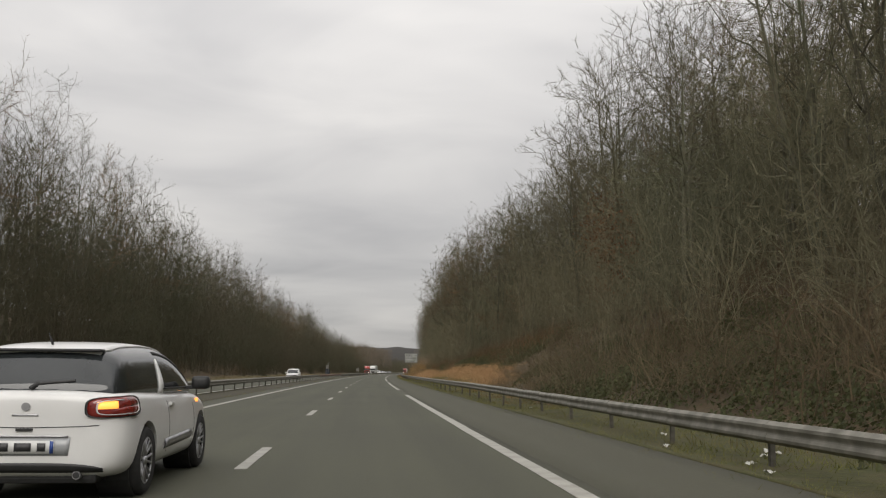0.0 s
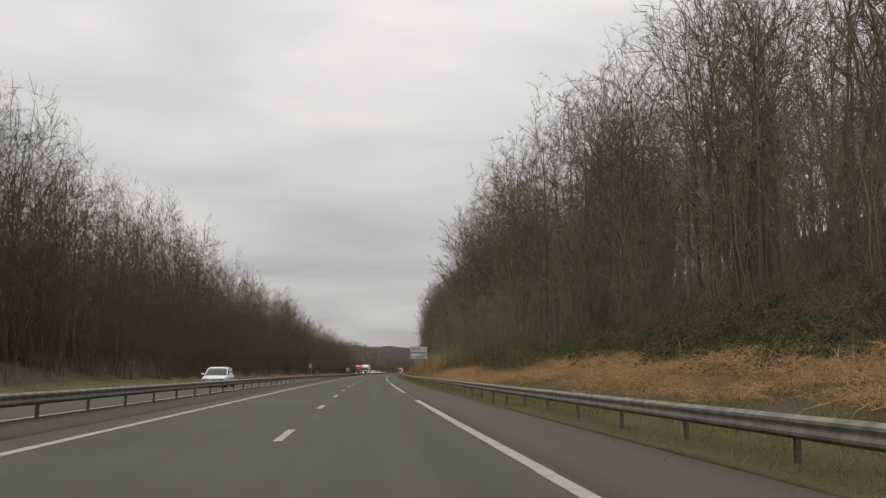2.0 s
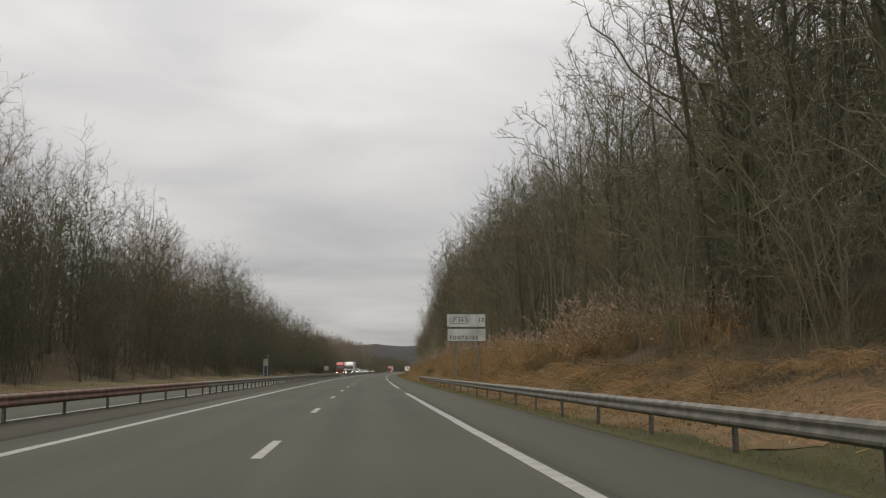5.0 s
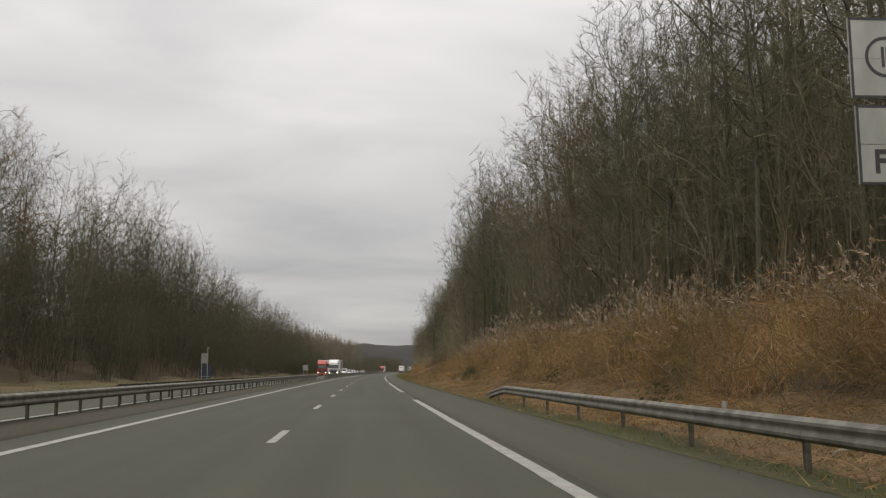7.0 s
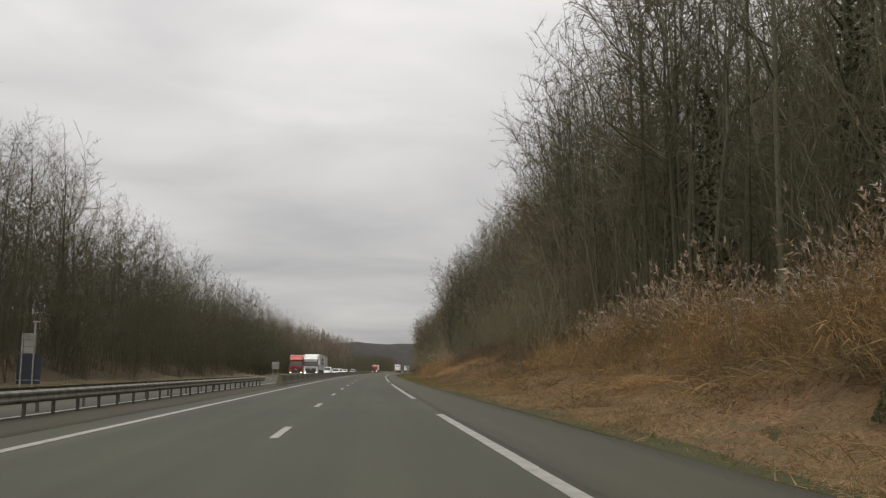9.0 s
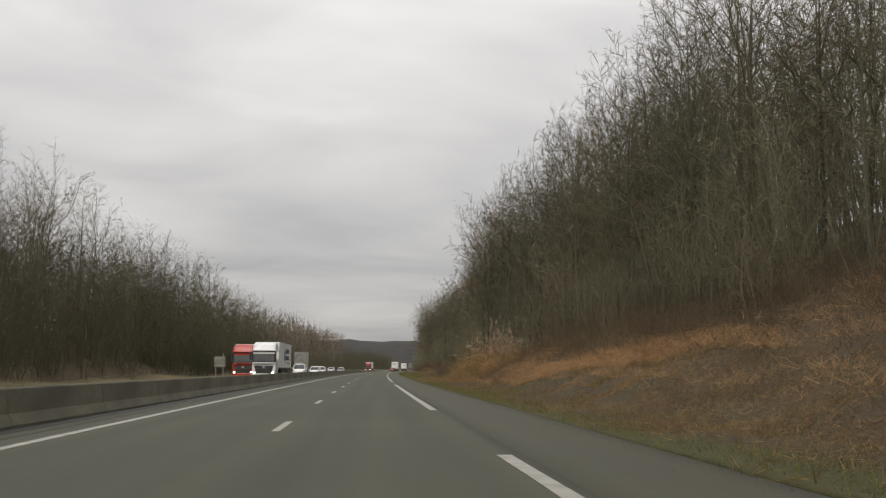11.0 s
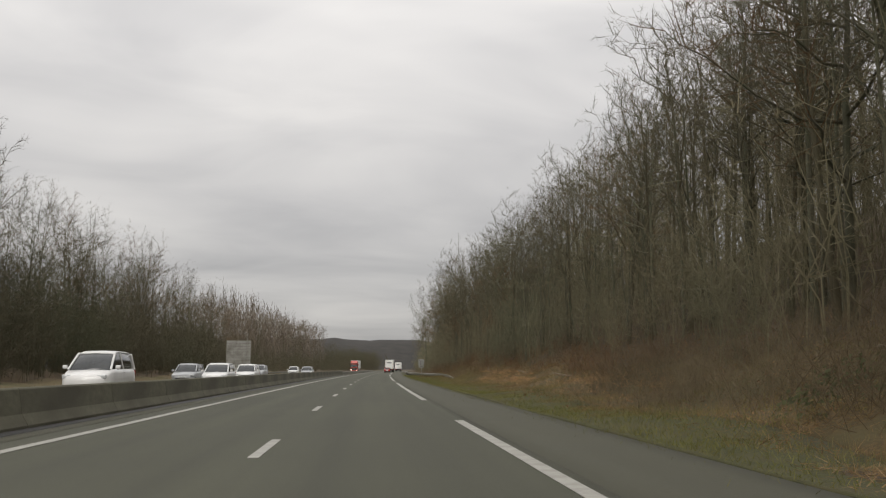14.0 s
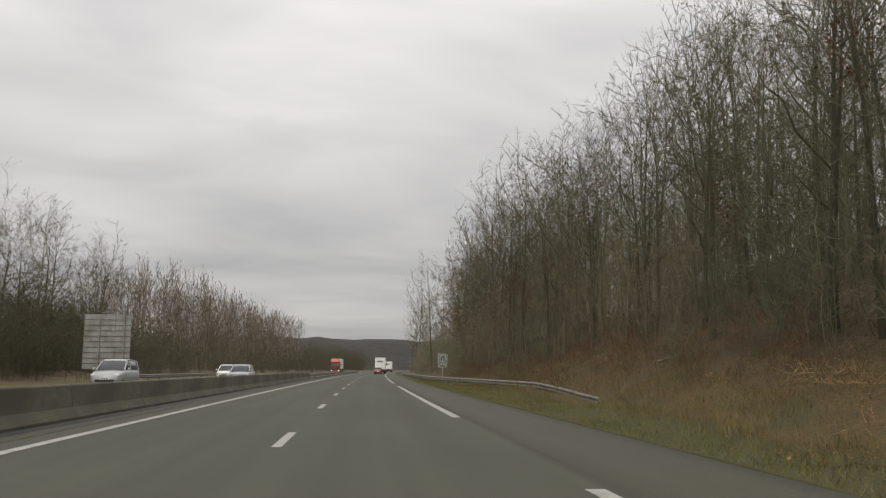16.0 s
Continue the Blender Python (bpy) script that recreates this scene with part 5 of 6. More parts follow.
def square_sign(s, u):
    ob = thing("road_sign", at(s, u, ground_z(s, u)), "small square white sign with a black symbol on a post", "road sign")
    g = -ground_z(s, u)
    a = part("plate", box(-0.5, 0.5, -0.02, 0.02, 1.75 + g, 2.75 + g, 0.02), SIGN_FACE, ob)
    bm = bmesh.new()
    for x0, x1, z0, z1 in ((-0.38, 0.38, 2.6, 2.66), (-0.38, -0.32, 1.85, 2.66), (0.32, 0.38, 1.85, 2.66), (-0.38, 0.38, 1.85, 1.91), (-0.2, -0.08, 2.0, 2.5), (-0.08, 0.2, 2.38, 2.5), (0.08, 0.2, 2.0, 2.38)):
        box(x0, x1, -0.026, -0.019, z0 + g, z1 + g, bm=bm)
    part("symbol", bm, INK, a)
    b = part("distance_plate", box(-0.45, 0.45, -0.02, 0.02, 1.35 + g, 1.68 + g, 0.02), SIGN_FACE, ob)
    part("bar", box(-0.28, 0.28, -0.026, -0.019, 1.46 + g, 1.57 + g), INK, b)
    part("post", box(-0.05, 0.05, 0.02, 0.1, -0.5, 2.7 + g, 0.01), SIGN_BACK, ob)


square_sign(596.0, 8.9)

# ---------------------------------------------------------------- vehicles
def paint(name, c, rough=0.32):
    return surface(name, tuple(x * 0.94 for x in c), c, 1.5, rough, coat=0.5, stain=tuple(x * 0.85 for x in c), stain_scale=1.2)


WHITE = paint("white_car_paint", (0.74, 0.735, 0.72))
SILVER = paint("silver_car_paint", (0.36, 0.37, 0.38))
GREY = paint("grey_car_paint", (0.1, 0.105, 0.11))
RED = paint("dark_red_car_paint", (0.2, 0.022, 0.02))
LORRY_RED = paint("red_lorry_paint", (0.42, 0.032, 0.014))
BLACK = surface("black_plastic", (0.012, 0.012, 0.012), (0.022, 0.022, 0.022), 20, 0.55)
TYRE = surface("tyre_rubber", (0.015, 0.015, 0.015), (0.028, 0.027, 0.026), 18, 0.85)
ALLOY = surface("alloy_wheel", (0.3, 0.3, 0.31), (0.42, 0.42, 0.43), 10, 0.35, metal=0.8)
GLASS = surface("dark_window_glass", (0.018, 0.021, 0.022), (0.03, 0.034, 0.035), 2, 0.06, coat=0.4)
SCREEN = surface("windscreen_glass", (0.012, 0.014, 0.014), (0.04, 0.043, 0.042), 1.3, 0.22)
SCREEN.node_tree.nodes["Principled BSDF"].inputs["Specular IOR Level"].default_value = 0.2
LAMP_RED = surface("red_lamp_lens", (0.3, 0.015, 0.012), (0.4, 0.03, 0.02), 12, 0.18, coat=0.5)
LAMP_CLEAR = surface("clear_lamp_lens", (0.45, 0.46, 0.47), (0.6, 0.6, 0.6), 12, 0.12, coat=0.5)
LIT = glowing("lit_headlamp", (1.0, 0.93, 0.82), 6.0)
INDICATOR = glowing("lit_orange_indicator", (1.0, 0.34, 0.06), 1.7)
LENS = surface("dark_red_lens", (0.13, 0.012, 0.01), (0.2, 0.02, 0.014), 14, 0.15, coat=0.6)
PLATE_BLUE = surface("plate_blue", (0.02, 0.05, 0.2), (0.03, 0.07, 0.26), 8, 0.4)
STOP = glowing("lit_tail_lamp", (1.0, 0.06, 0.03), 1.6)
PLATE = surface("number_plate", (0.55, 0.55, 0.54), (0.62, 0.62, 0.6), 10, 0.4)
BOX_SIDE = surface("trailer_panel", (0.7, 0.7, 0.67), (0.77, 0.77, 0.74), 1.2, 0.45, stain=(0.64, 0.635, 0.6), stain_scale=0.6)
BLUE_MARK = surface("blue_lettering", (0.06, 0.16, 0.26), (0.1, 0.24, 0.34), 8, 0.5)
DARK_MARK = surface("dark_lettering", (0.04, 0.045, 0.06), (0.06, 0.065, 0.08), 8, 0.5)


def loft(stations, smooth_cap=True):
    """Skins a row of rings: each station is y and a half outline from the bottom middle to the top middle."""
    bm, rows = bmesh.new(), []
    for y, half in stations:
        right_side = [bm.verts.new((x, y, z)) for x, z in half]
        left_side = [bm.verts.new((-x, y, z)) for x, z in half if x > 1e-4][::-1]
        rows.append(right_side + left_side)
    n = len(rows[0])
    for a, b in zip(rows, rows[1:]):
        for k in range(n):
            bm.faces.new((a[k], a[(k + 1) % n], b[(k + 1) % n], b[k]))
    bm.faces.new(rows[0][::-1]), bm.faces.new(rows[-1])
    return bm


def wheel_under(parent, x, y, r=0.31, w=0.2):
    side = 1 if x > 0 else -1
    bm = bmesh.new()
    rings = [(0, r * 0.66), (0.012, r * 0.96), (0.03, r), (w - 0.03, r), (w - 0.012, r * 0.96), (w, r * 0.66)]
    rows = []
    for d, q in rings:
        rows.append([bm.verts.new((x - side * d, y + q * math.cos(2 * math.pi * k / 20), r + q * math.sin(2 * math.pi * k / 20))) for k in range(20)])
    for a, b in zip(rows, rows[1:] + rows[:1]):
        for k in range(20):
            bm.faces.new((a[k], a[(k + 1) % 20], b[(k + 1) % 20], b[k]))
    wheel = part("wheel", bm, TYRE, parent, smooth=True)
    hub = rod((x - side * 0.06, y, r), (x - side * 0.02, y, r), r * 0.18, 10)
    for k in range(5):
        a = 2 * math.pi * k / 5
        rod((x - side * 0.04, y, r), (x - side * 0.03, y + r * 0.66 * math.cos(a), r + r * 0.66 * math.sin(a)), 0.035, 5, hub)
    part("rim", hub, ALLOY, wheel)


def car(s, u, name, colour, label, category="car", facing=1, length=3.95, width=1.71, height=1.47, roof=None, lit=False, style="hatch"):
    """A car on the road; facing 1 drives with the camera, -1 towards it. Its nose points along +y."""
    ob = thing(name, at(s, u, 0.0, 0 if facing > 0 else 180), label, category)
    L, W, H, belt = length / 2, width / 2, height, height * 0.62
    tail = {"hatch": 0.0, "saloon": 0.55, "estate": 0.0, "van": 0.0}[style]
    hood = {"hatch": 0.95, "saloon": 1.15, "estate": 1.1, "van": 0.75}[style]
    def ring_at(w, z0, top):
        return [(0.0, z0), (w * 0.86, z0), (w * 0.97, z0 + 0.12), (w, z0 + 0.32), (w * 0.985, top - 0.14), (w * 0.9, top), (0.0, top + 0.025)]
    body = [(-L, ring_at(W * 0.82, 0.34, belt - 0.1)), (-L + 0.1, ring_at(W * 0.94, 0.24, belt)), (-L + 0.45, ring_at(W, 0.2, belt + 0.01)), (0, ring_at(W, 0.18, belt)),
            (L - hood - 0.1, ring_at(W, 0.18, belt - 0.02)), (L - 0.5, ring_at(W * 0.97, 0.2, belt - 0.1)), (L - 0.14, ring_at(W * 0.9, 0.24, belt - 0.2)), (L, ring_at(W * 0.76, 0.32, belt - 0.3))]
    bodywork = part("body", loft(body), colour, ob, smooth=True)
    # greenhouse of dark glass, with roof and pillars
    a0, a1 = -L + 0.1 + tail, L - hood + 0.05
    def cabin(w, z0, top, tuck):
        return [(0.0, z0), (w, z0), (w * (1 - 0.5 * tuck), (z0 + top) / 2), (w * (1 - tuck), top - 0.06), (w * (1 - tuck) - 0.1, top), (0.0, top + 0.015)]
    glass = [(a0, cabin(W * 0.86, belt - 0.06, belt + 0.03, 0.04)), (a0 + 0.2, cabin(W * 0.9, belt - 0.06, H * 0.93, 0.14)), (a0 + 0.55, cabin(W * 0.92, belt - 0.06, H - 0.02, 0.17)),
             (0.1, cabin(W * 0.92, belt - 0.06, H - 0.005, 0.17)), (a1 - 0.85, cabin(W * 0.92, belt - 0.06, H - 0.06, 0.17)), (a1, cabin(W * 0.86, belt - 0.1, belt + 0.0, 0.04))]
    cab = part("cabin_glass", loft(glass), GLASS, ob, "dark tinted glass", smooth=True)
    top = []
    for y, w, z in ((a0 + 0.12, 0.64, H * 0.915), (a0 + 0.22, 0.72, H * 0.95), (a0 + 0.6, 0.75, H), (0.1, 0.75, H + 0.015), (a1 - 0.95, 0.74, H - 0.035), (a1 - 0.8, 0.7, H - 0.07)):
        q = W * w
        top.append((y, [(0, z - 0.02), (q, z - 0.06), (q + 0.02, z - 0.03), (q * 0.85, z + 0.012), (0, z + 0.028)]))
    part("roof", loft(top), roof or colour, ob, smooth=True)
    for sx in (1, -1):
        for y0, y1 in ((a0 + 0.02, a0 + 0.22), (-0.15 - (0.15 if style != "hatch" else 0), -0.1), (a1 - 0.02, a1 - 0.85)):
            part("pillar", rod((sx * W * 0.89, y0, belt - 0.02), (sx * W * 0.765, y1, H - 0.08), 0.045, 6), colour, ob)
        mirror = box(sx * (W + 0.1) - 0.09, sx * (W + 0.1) + 0.09, a1 - 0.35, a1 - 0.22, belt + 0.0, belt + 0.14, 0.03)
        part("mirror", mirror, BLACK if facing > 0 else colour, ob, smooth=True)
        lamp = part("tail_lamp", box(sx * W * 0.78 - 0.15, sx * W * 0.78 + 0.12, -L - 0.012, -L + 0.16, belt - 0.26, belt - 0.06, 0.03), LAMP_RED, ob, "red tail lamp")
        part("reflector", box(sx * W * 0.78 - 0.06, sx * W * 0.78 + 0.06, -L - 0.02, -L + 0.0, belt - 0.2, belt - 0.12, 0.01), STOP if lit else LAMP_CLEAR, lamp)
        head = part("headlamp", box(sx * W * 0.72 - 0.16, sx * W * 0.72 + 0.16, L - 0.22, L - 0.03, belt - 0.38, belt - 0.22, 0.04), LAMP_CLEAR, ob)
        part("bulb", box(sx * W * 0.72 - 0.05, sx * W * 0.72 + 0.05, L - 0.06, L - 0.015, belt - 0.34, belt - 0.26, 0.01), LIT if lit else LAMP_CLEAR, head)
        for y in (-L + 0.68, L - 0.78):
            wheel_under(ob, sx * (W - 0.02), y)
        part("door_handle", box(sx * W * 0.985 - 0.02, sx * W * 0.985 + 0.02, -0.25, -0.08, belt - 0.16, belt - 0.12, 0.008), colour, ob)
    part("rear_bumper", box(-W * 0.84, W * 0.84, -L - 0.03, -L + 0.18, 0.22, 0.42, 0.04), BLACK, ob, "black plastic lower bumper")
    part("front_grille", box(-W * 0.6, W * 0.6, L - 0.12, L + 0.015, 0.3, 0.46, 0.03), BLACK, ob)
    for y, z, turn in ((-L - 0.022, belt - 0.34, 0), (L + 0.012, 0.5, 180)):
        plate = part("number_plate", box(-0.26, 0.26, y - 0.012, y + 0.012, z - 0.055, z + 0.055), PLATE, ob)
        bm = bmesh.new()
        for x0, x1 in ((-0.19, -0.1), (-0.06, 0.06), (0.1, 0.19)):
            box(x0, x1, y - 0.016, y + 0.016, z - 0.03, z + 0.03, bm=bm)
        part("bar", bm, INK, plate)
    wiper = rod((-0.02, a0 - 0.0, belt + 0.06), (0.34, a0 + 0.02, belt + 0.08), 0.014, 5)
    part("rear_wiper", wiper, BLACK, ob)
    if style == "hatch":
        part("exhaust", rod((0.3, -L - 0.04, 0.26), (0.3, -L + 0.2, 0.26), 0.035, 10), ALLOY, ob)
        part("aerial", rod((0, a0 + 0.5, H), (0, a0 + 0.42, H + 0.14), 0.008, 5), BLACK, ob)
    return ob


car(704.0, 1.7, "red_car", RED, "dark red hatchback driving ahead in the lane", height=1.5, lit=True, length=4.2, width=1.78)
car(128.0, -9.6, "saloon_car", WHITE, "white saloon on the opposite carriageway", facing=-1, length=4.5, width=1.78, height=1.44, style="saloon")
car(478.0, -9.4, "white_van", WHITE, "small white van on the opposite carriageway", "van", facing=-1, length=4.3, width=1.82, height=1.82, style="van")
car(506.0, -9.4, "estate_car", WHITE, "white estate car behind the concrete barrier", facing=-1, length=4.6, width=1.82, height=1.5, style="estate")
car(512.0, -12.8, "grey_car", SILVER, "silver grey car in the opposite slow lane", facing=-1, length=4.4, width=1.8, height=1.5, style="estate")
car(520.0, -9.4, "white_car", WHITE, "white hatchback coming along the other carriageway", facing=-1, length=4.1, width=1.76, height=1.5)
car(559.5, -13.7, "silver_car", SILVER, "silver people carrier behind the concrete barrier", facing=-1, length=4.5, width=1.83, height=1.62, style="estate")
car(582.0, -9.4, "pale_car", SILVER, "pale grey saloon coming along the other carriageway", facing=-1, length=4.5, width=1.78, height=1.44, style="saloon")
car(598.0, -13.2, "small_white_car", WHITE, "small white car in the opposite slow lane", facing=-1, length=3.9, width=1.7, height=1.5)
car(760.0, 1.7, "black_car", GREY, "dark car following the lorry far ahead", length=4.4, width=1.8, height=1.48, style="saloon")


def hatchback(s, u, turn):
    """A small three-door car seen from close behind: smooth shell with cut wheel arches, wrapped glass, fin-shaped pillars."""
    ob = thing("hatchback", at(s, u, 0.0, turn), "glossy white three-door hatchback, tail lamp indicator lit", "car")

    def smoothed(stations, cutters=()):
        """A lofted shell, rounded off, with cylinders cut out of it."""
        bm = loft(stations)
        bmesh.ops.recalc_face_normals(bm, faces=bm.faces)
        me = bpy.data.meshes.new("shell")
        bm.to_mesh(me)
        bm.free()
        tmp, extra = bpy.data.objects.new("shell", me), []
        scene.collection.objects.link(tmp)
        tmp.modifiers.new("round", "SUBSURF").levels = 2
        for y, r in cutters:
            tool = bpy.data.meshes.new("tool")
            cm = rod((-1.2, y, 0.31), (1.2, y, 0.31), r, 32)
            cm.to_mesh(tool)
            cm.free()
            cutter = bpy.data.objects.new("tool", tool)
            scene.collection.objects.link(cutter)
            m = tmp.modifiers.new("arch", "BOOLEAN")
            m.object, m.operation = cutter, "DIFFERENCE"
            extra.append(cutter)
        got = bpy.data.meshes.new_from_object(tmp.evaluated_get(bpy.context.evaluated_depsgraph_get()))
        for o in [tmp] + extra:
            bpy.data.objects.remove(o)
        out = bmesh.new()
        out.from_mesh(got)
        return out

    def flank(w, z0, belt):
        return [(0.0, z0), (w * 0.55, z0), (w * 0.9, z0 + 0.02), (w * 0.99, z0 + 0.16), (w, 0.56), (w * 0.975, 0.74), (w * 0.94, belt - 0.05), (w * 0.86, belt), (w * 0.5, belt + 0.02), (0.0, belt + 0.025)]
    shell = smoothed([(-1.985, flank(0.58, 0.31, 0.86)), (-1.96, flank(0.72, 0.26, 0.92)), (-1.88, flank(0.83, 0.22, 0.95)), (-1.7, flank(0.87, 0.19, 0.955)), (-1.3, flank(0.885, 0.2, 0.95)), (-0.7, flank(0.87, 0.18, 0.93)),
                      (0.0, flank(0.865, 0.18, 0.915)), (0.6, flank(0.87, 0.18, 0.905)), (1.1, flank(0.88, 0.19, 0.89)), (1.5, flank(0.85, 0.22, 0.82)), (1.8, flank(0.76, 0.26, 0.73)), (1.97, flank(0.55, 0.34, 0.62))], ((-1.3, 0.365), (1.16, 0.365)))
    tree = BVHTree.FromBMesh(shell)
    body = part("body", shell, WHITE, ob, smooth=True)
    body.data.set_sharp_from_angle(angle=radians(40))

    def hit(p, d):
        got = tree.ray_cast(Vector(p), Vector(d).normalized())[0]
        return got if got is not None else Vector(p)

    def side(y, z, sx, off=0.0):
        return hit((sx * 2, y, z), (-sx, 0, 0)) + Vector((sx * off, 0, 0))

    def skin(name, us, vs, at_uv, material, parent, label="", thick=0.012):
        """A thin shaped panel laid on the shell."""
        bm, rows = bmesh.new(), []
        for i in us:
            rows.append([bm.verts.new(at_uv(i, j)) for j in vs])
        for a, b in zip(rows, rows[1:]):
            for k in range(len(vs) - 1):
                bm.faces.new((a[k], a[k + 1], b[k + 1], b[k]))
        bmesh.ops.recalc_face_normals(bm, faces=bm.faces)
        bmesh.ops.solidify(bm, geom=bm.faces[:], thickness=thick)
        return part(name, bm, material, parent, label, smooth=True)

    def round_house(w, top, tuck, z0=0.86):
        return [(0.0, z0), (w * 0.6, z0), (w, z0), (w * (1 - tuck * 0.35), z0 + (top - z0) * 0.4), (w * (1 - tuck * 0.8), z0 + (top - z0) * 0.8), (w * (1 - tuck) - 0.06, top - 0.01), (w * 0.4, top + 0.012), (0.0, top + 0.016)]
    house = [(-1.9, round_house(0.66, 0.97, 0.03)), (-1.86, round_house(0.72, 1.04, 0.06)), (-1.72, round_house(0.77, 1.24, 0.14)), (-1.6, round_house(0.79, 1.33, 0.18)), (-1.2, round_house(0.8, 1.375, 0.2)), (-0.5, round_house(0.81, 1.4, 0.21)), (0.15, round_house(0.81, 1.385, 0.21)),
             (0.6, round_house(0.8, 1.28, 0.19)), (1.0, round_house(0.78, 1.06, 0.1)), (1.25, round_house(0.72, 0.92, 0.04))]
    glass = smoothed(house)
    pane = BVHTree.FromBMesh(glass)
    cab = part("cabin_glass", glass, GLASS, ob, "dark tinted wraparound glass", smooth=True)

    def over(y, x):
        got = pane.ray_cast(Vector((x, y, 3)), Vector((0, 0, -1)))[0]
        return got + Vector((0, 0, 0.016)) if got is not None else Vector((x, y, 1.3))

    def beside(y, z, sx, off=0.01):
        got = pane.ray_cast(Vector((sx * 2, y, z)), Vector((-sx, 0, 0)))[0]
        return (got if got is not None else Vector((sx * 0.7, y, z))) + Vector((sx * off, 0, 0))
    ys = [-1.66, -1.6, -1.5, -1.3, -1.0, -0.6, -0.2, 0.1, 0.32, 0.45]
    roof = skin("roof", ys, [0.56 * k / 5 for k in range(-5, 6)], lambda y, x: over(y, x * (0.98 if y > -1.55 else 0.9)), WHITE, ob, "white roof above the dark glass", 0.02)
    part("spoiler", box(-0.52, 0.52, -1.72, -1.58, 1.3, 1.328, 0.012), BLACK, roof, "dark lip over the rear window", smooth=True)
    part("aerial", rod((0, -1.45, 1.37), (0, -1.56, 1.47), 0.012, 8, None, 0.006), BLACK, roof)
    for sx in (1, -1):
        # white fin that rises from the waist behind the door
        skin("fin_pillar", [0.02 * k for k in range(8)], [0.0, 1.0], lambda k, e: beside(-0.62 + 1.0 * k + e * (0.22 - 1.3 * k), 0.9 + 2.55 * k, sx, 0.012), WHITE, ob)
        skin("door_frame", [k / 8 for k in range(9)], [0.0, 1.0], lambda k, e: beside(-0.42 + 1.42 * k, 1.305 - 0.31 * k ** 2.2 + 0.028 * e, sx, 0.01), BLACK, ob)
        skin("waist_trim", [k / 8 for k in range(9)], [0.0, 1.0], lambda k, e: beside(-0.45 + 1.4 * k, 0.945 + 0.02 * e, sx, 0.012), BLACK, ob)
        for y in (-0.48, 0.7):
            skin("door_seam", [k / 8 for k in range(9)], [0.0, 1.0], lambda k, e: side(y + 0.05 * math.sin(k * 3) + 0.009 * e, 0.32 + 0.58 * k, sx, 0.002), BLACK, body, "", 0.003)
        moulding = skin("side_moulding", [k / 8 for k in range(9)], [0.0, 0.5, 1.0], lambda k, e: side(-0.62 + 1.2 * k, 0.36 + 0.03 * k + 0.1 * e, sx, 0.02 * (1 - abs(2 * e - 1)) + 0.008), ALLOY, ob, "grey rubbing strip on the door", 0.01)
        part("handle", box(-0.08, 0.08, -0.015, 0.015, -0.02, 0.02, 0.012), WHITE, ob).matrix_basis = Matrix.Translation(side(-0.3, 0.8, sx, 0.016)) @ pose(0, 0, 0, 0, 0, 90)
        mirror = part("mirror", box(sx * 0.94 - 0.1, sx * 0.94 + 0.1, 0.6, 0.78, 0.93, 1.08, 0.05), BLACK, ob, "black door mirror", smooth=True)
        part("mirror_foot", box(sx * 0.82 - 0.06, sx * 0.82 + 0.06, 0.66, 0.74, 0.93, 0.97, 0.01), BLACK, mirror)
        part("side_repeater", box(-0.05, 0.05, -0.012, 0.012, -0.022, 0.022, 0.01), INDICATOR if sx > 0 else LAMP_RED, ob, "small orange side indicator").matrix_basis = Matrix.Translation(side(0.98, 0.8, sx, 0.004)) @ pose(0, 0, 0, 0, 0, 90)
        # the tail lamps wrap round the corner
        def lamp_at(a, z, off):
            w = radians(a)
            d = Vector((sx * math.sin(w), -math.cos(w), 0))
            q = hit(Vector((sx * 0.38, -1.5, z)) + d * 2, -d)
            return q + d * off
        def oval(k, e, grow, off):
            """A point of a rounded lens: k goes round it, e from the middle to the rim."""
            c, q = math.cos(k), math.sin(k)
            c, q = abs(c) ** 0.5 * (1 if c > 0 else -1), abs(q) ** 0.5 * (1 if q > 0 else -1)
            return lamp_at(47 + 34 * grow * e * c, 0.825 + 0.092 * grow * e * q + 0.012 * e * c, off * (1.25 - 0.5 * e * e))
        round_it = [2 * math.pi * k / 28 for k in range(29)]
        lamp = skin("tail_lamp", round_it, [0.02, 0.3, 0.6, 0.85, 1.0], lambda k, e: oval(k, e, 0.94, 0.03), LENS, ob, "dark red wraparound tail lamp")
        skin("lamp_rim", round_it, [0.93, 1.0], lambda k, e: oval(k, e, 1.0, 0.032), BLACK, lamp, "", 0.008)
        skin("lamp_ring", [math.pi * (0.5 + k / 16) for k in range(29)], [0.78, 0.83], lambda k, e: oval(k, e, 0.86, 0.05), LAMP_CLEAR, lamp, "pale light guide", 0.006)
        skin("lamp_core", [24 + 3.4 * k for k in range(6)], [0.805, 0.83, 0.868], lambda a, z: lamp_at(a, z + 0.0005 * (a - 24), 0.042), INDICATOR if sx > 0 else LAMP_CLEAR, lamp, "lit orange indicator" if sx > 0 else "", 0.01)
        for y in (-1.3, 1.16):
            well = rod((sx * 0.5, y, 0.33), (sx * 0.8, y, 0.33), 0.36, 28)
            part("wheel_well", well, BLACK, ob)
            x = sx * 0.862
            bm, rows = bmesh.new(), []
            for d, q in ((0.0, 0.2), (0.0, 0.215), (-0.012, 0.285), (0.02, 0.308), (0.06, 0.312), (0.15, 0.312), (0.19, 0.3), (0.2, 0.2)):
                rows.append([bm.verts.new((x - sx * d, y + q * math.cos(2 * math.pi * k / 32), 0.312 + q * math.sin(2 * math.pi * k / 32))) for k in range(32)])
            for a, b in zip(rows, rows[1:] + rows[:1]):
                for k in range(32):
                    bm.faces.new((a[k], a[(k + 1) % 32], b[(k + 1) % 32], b[k]))
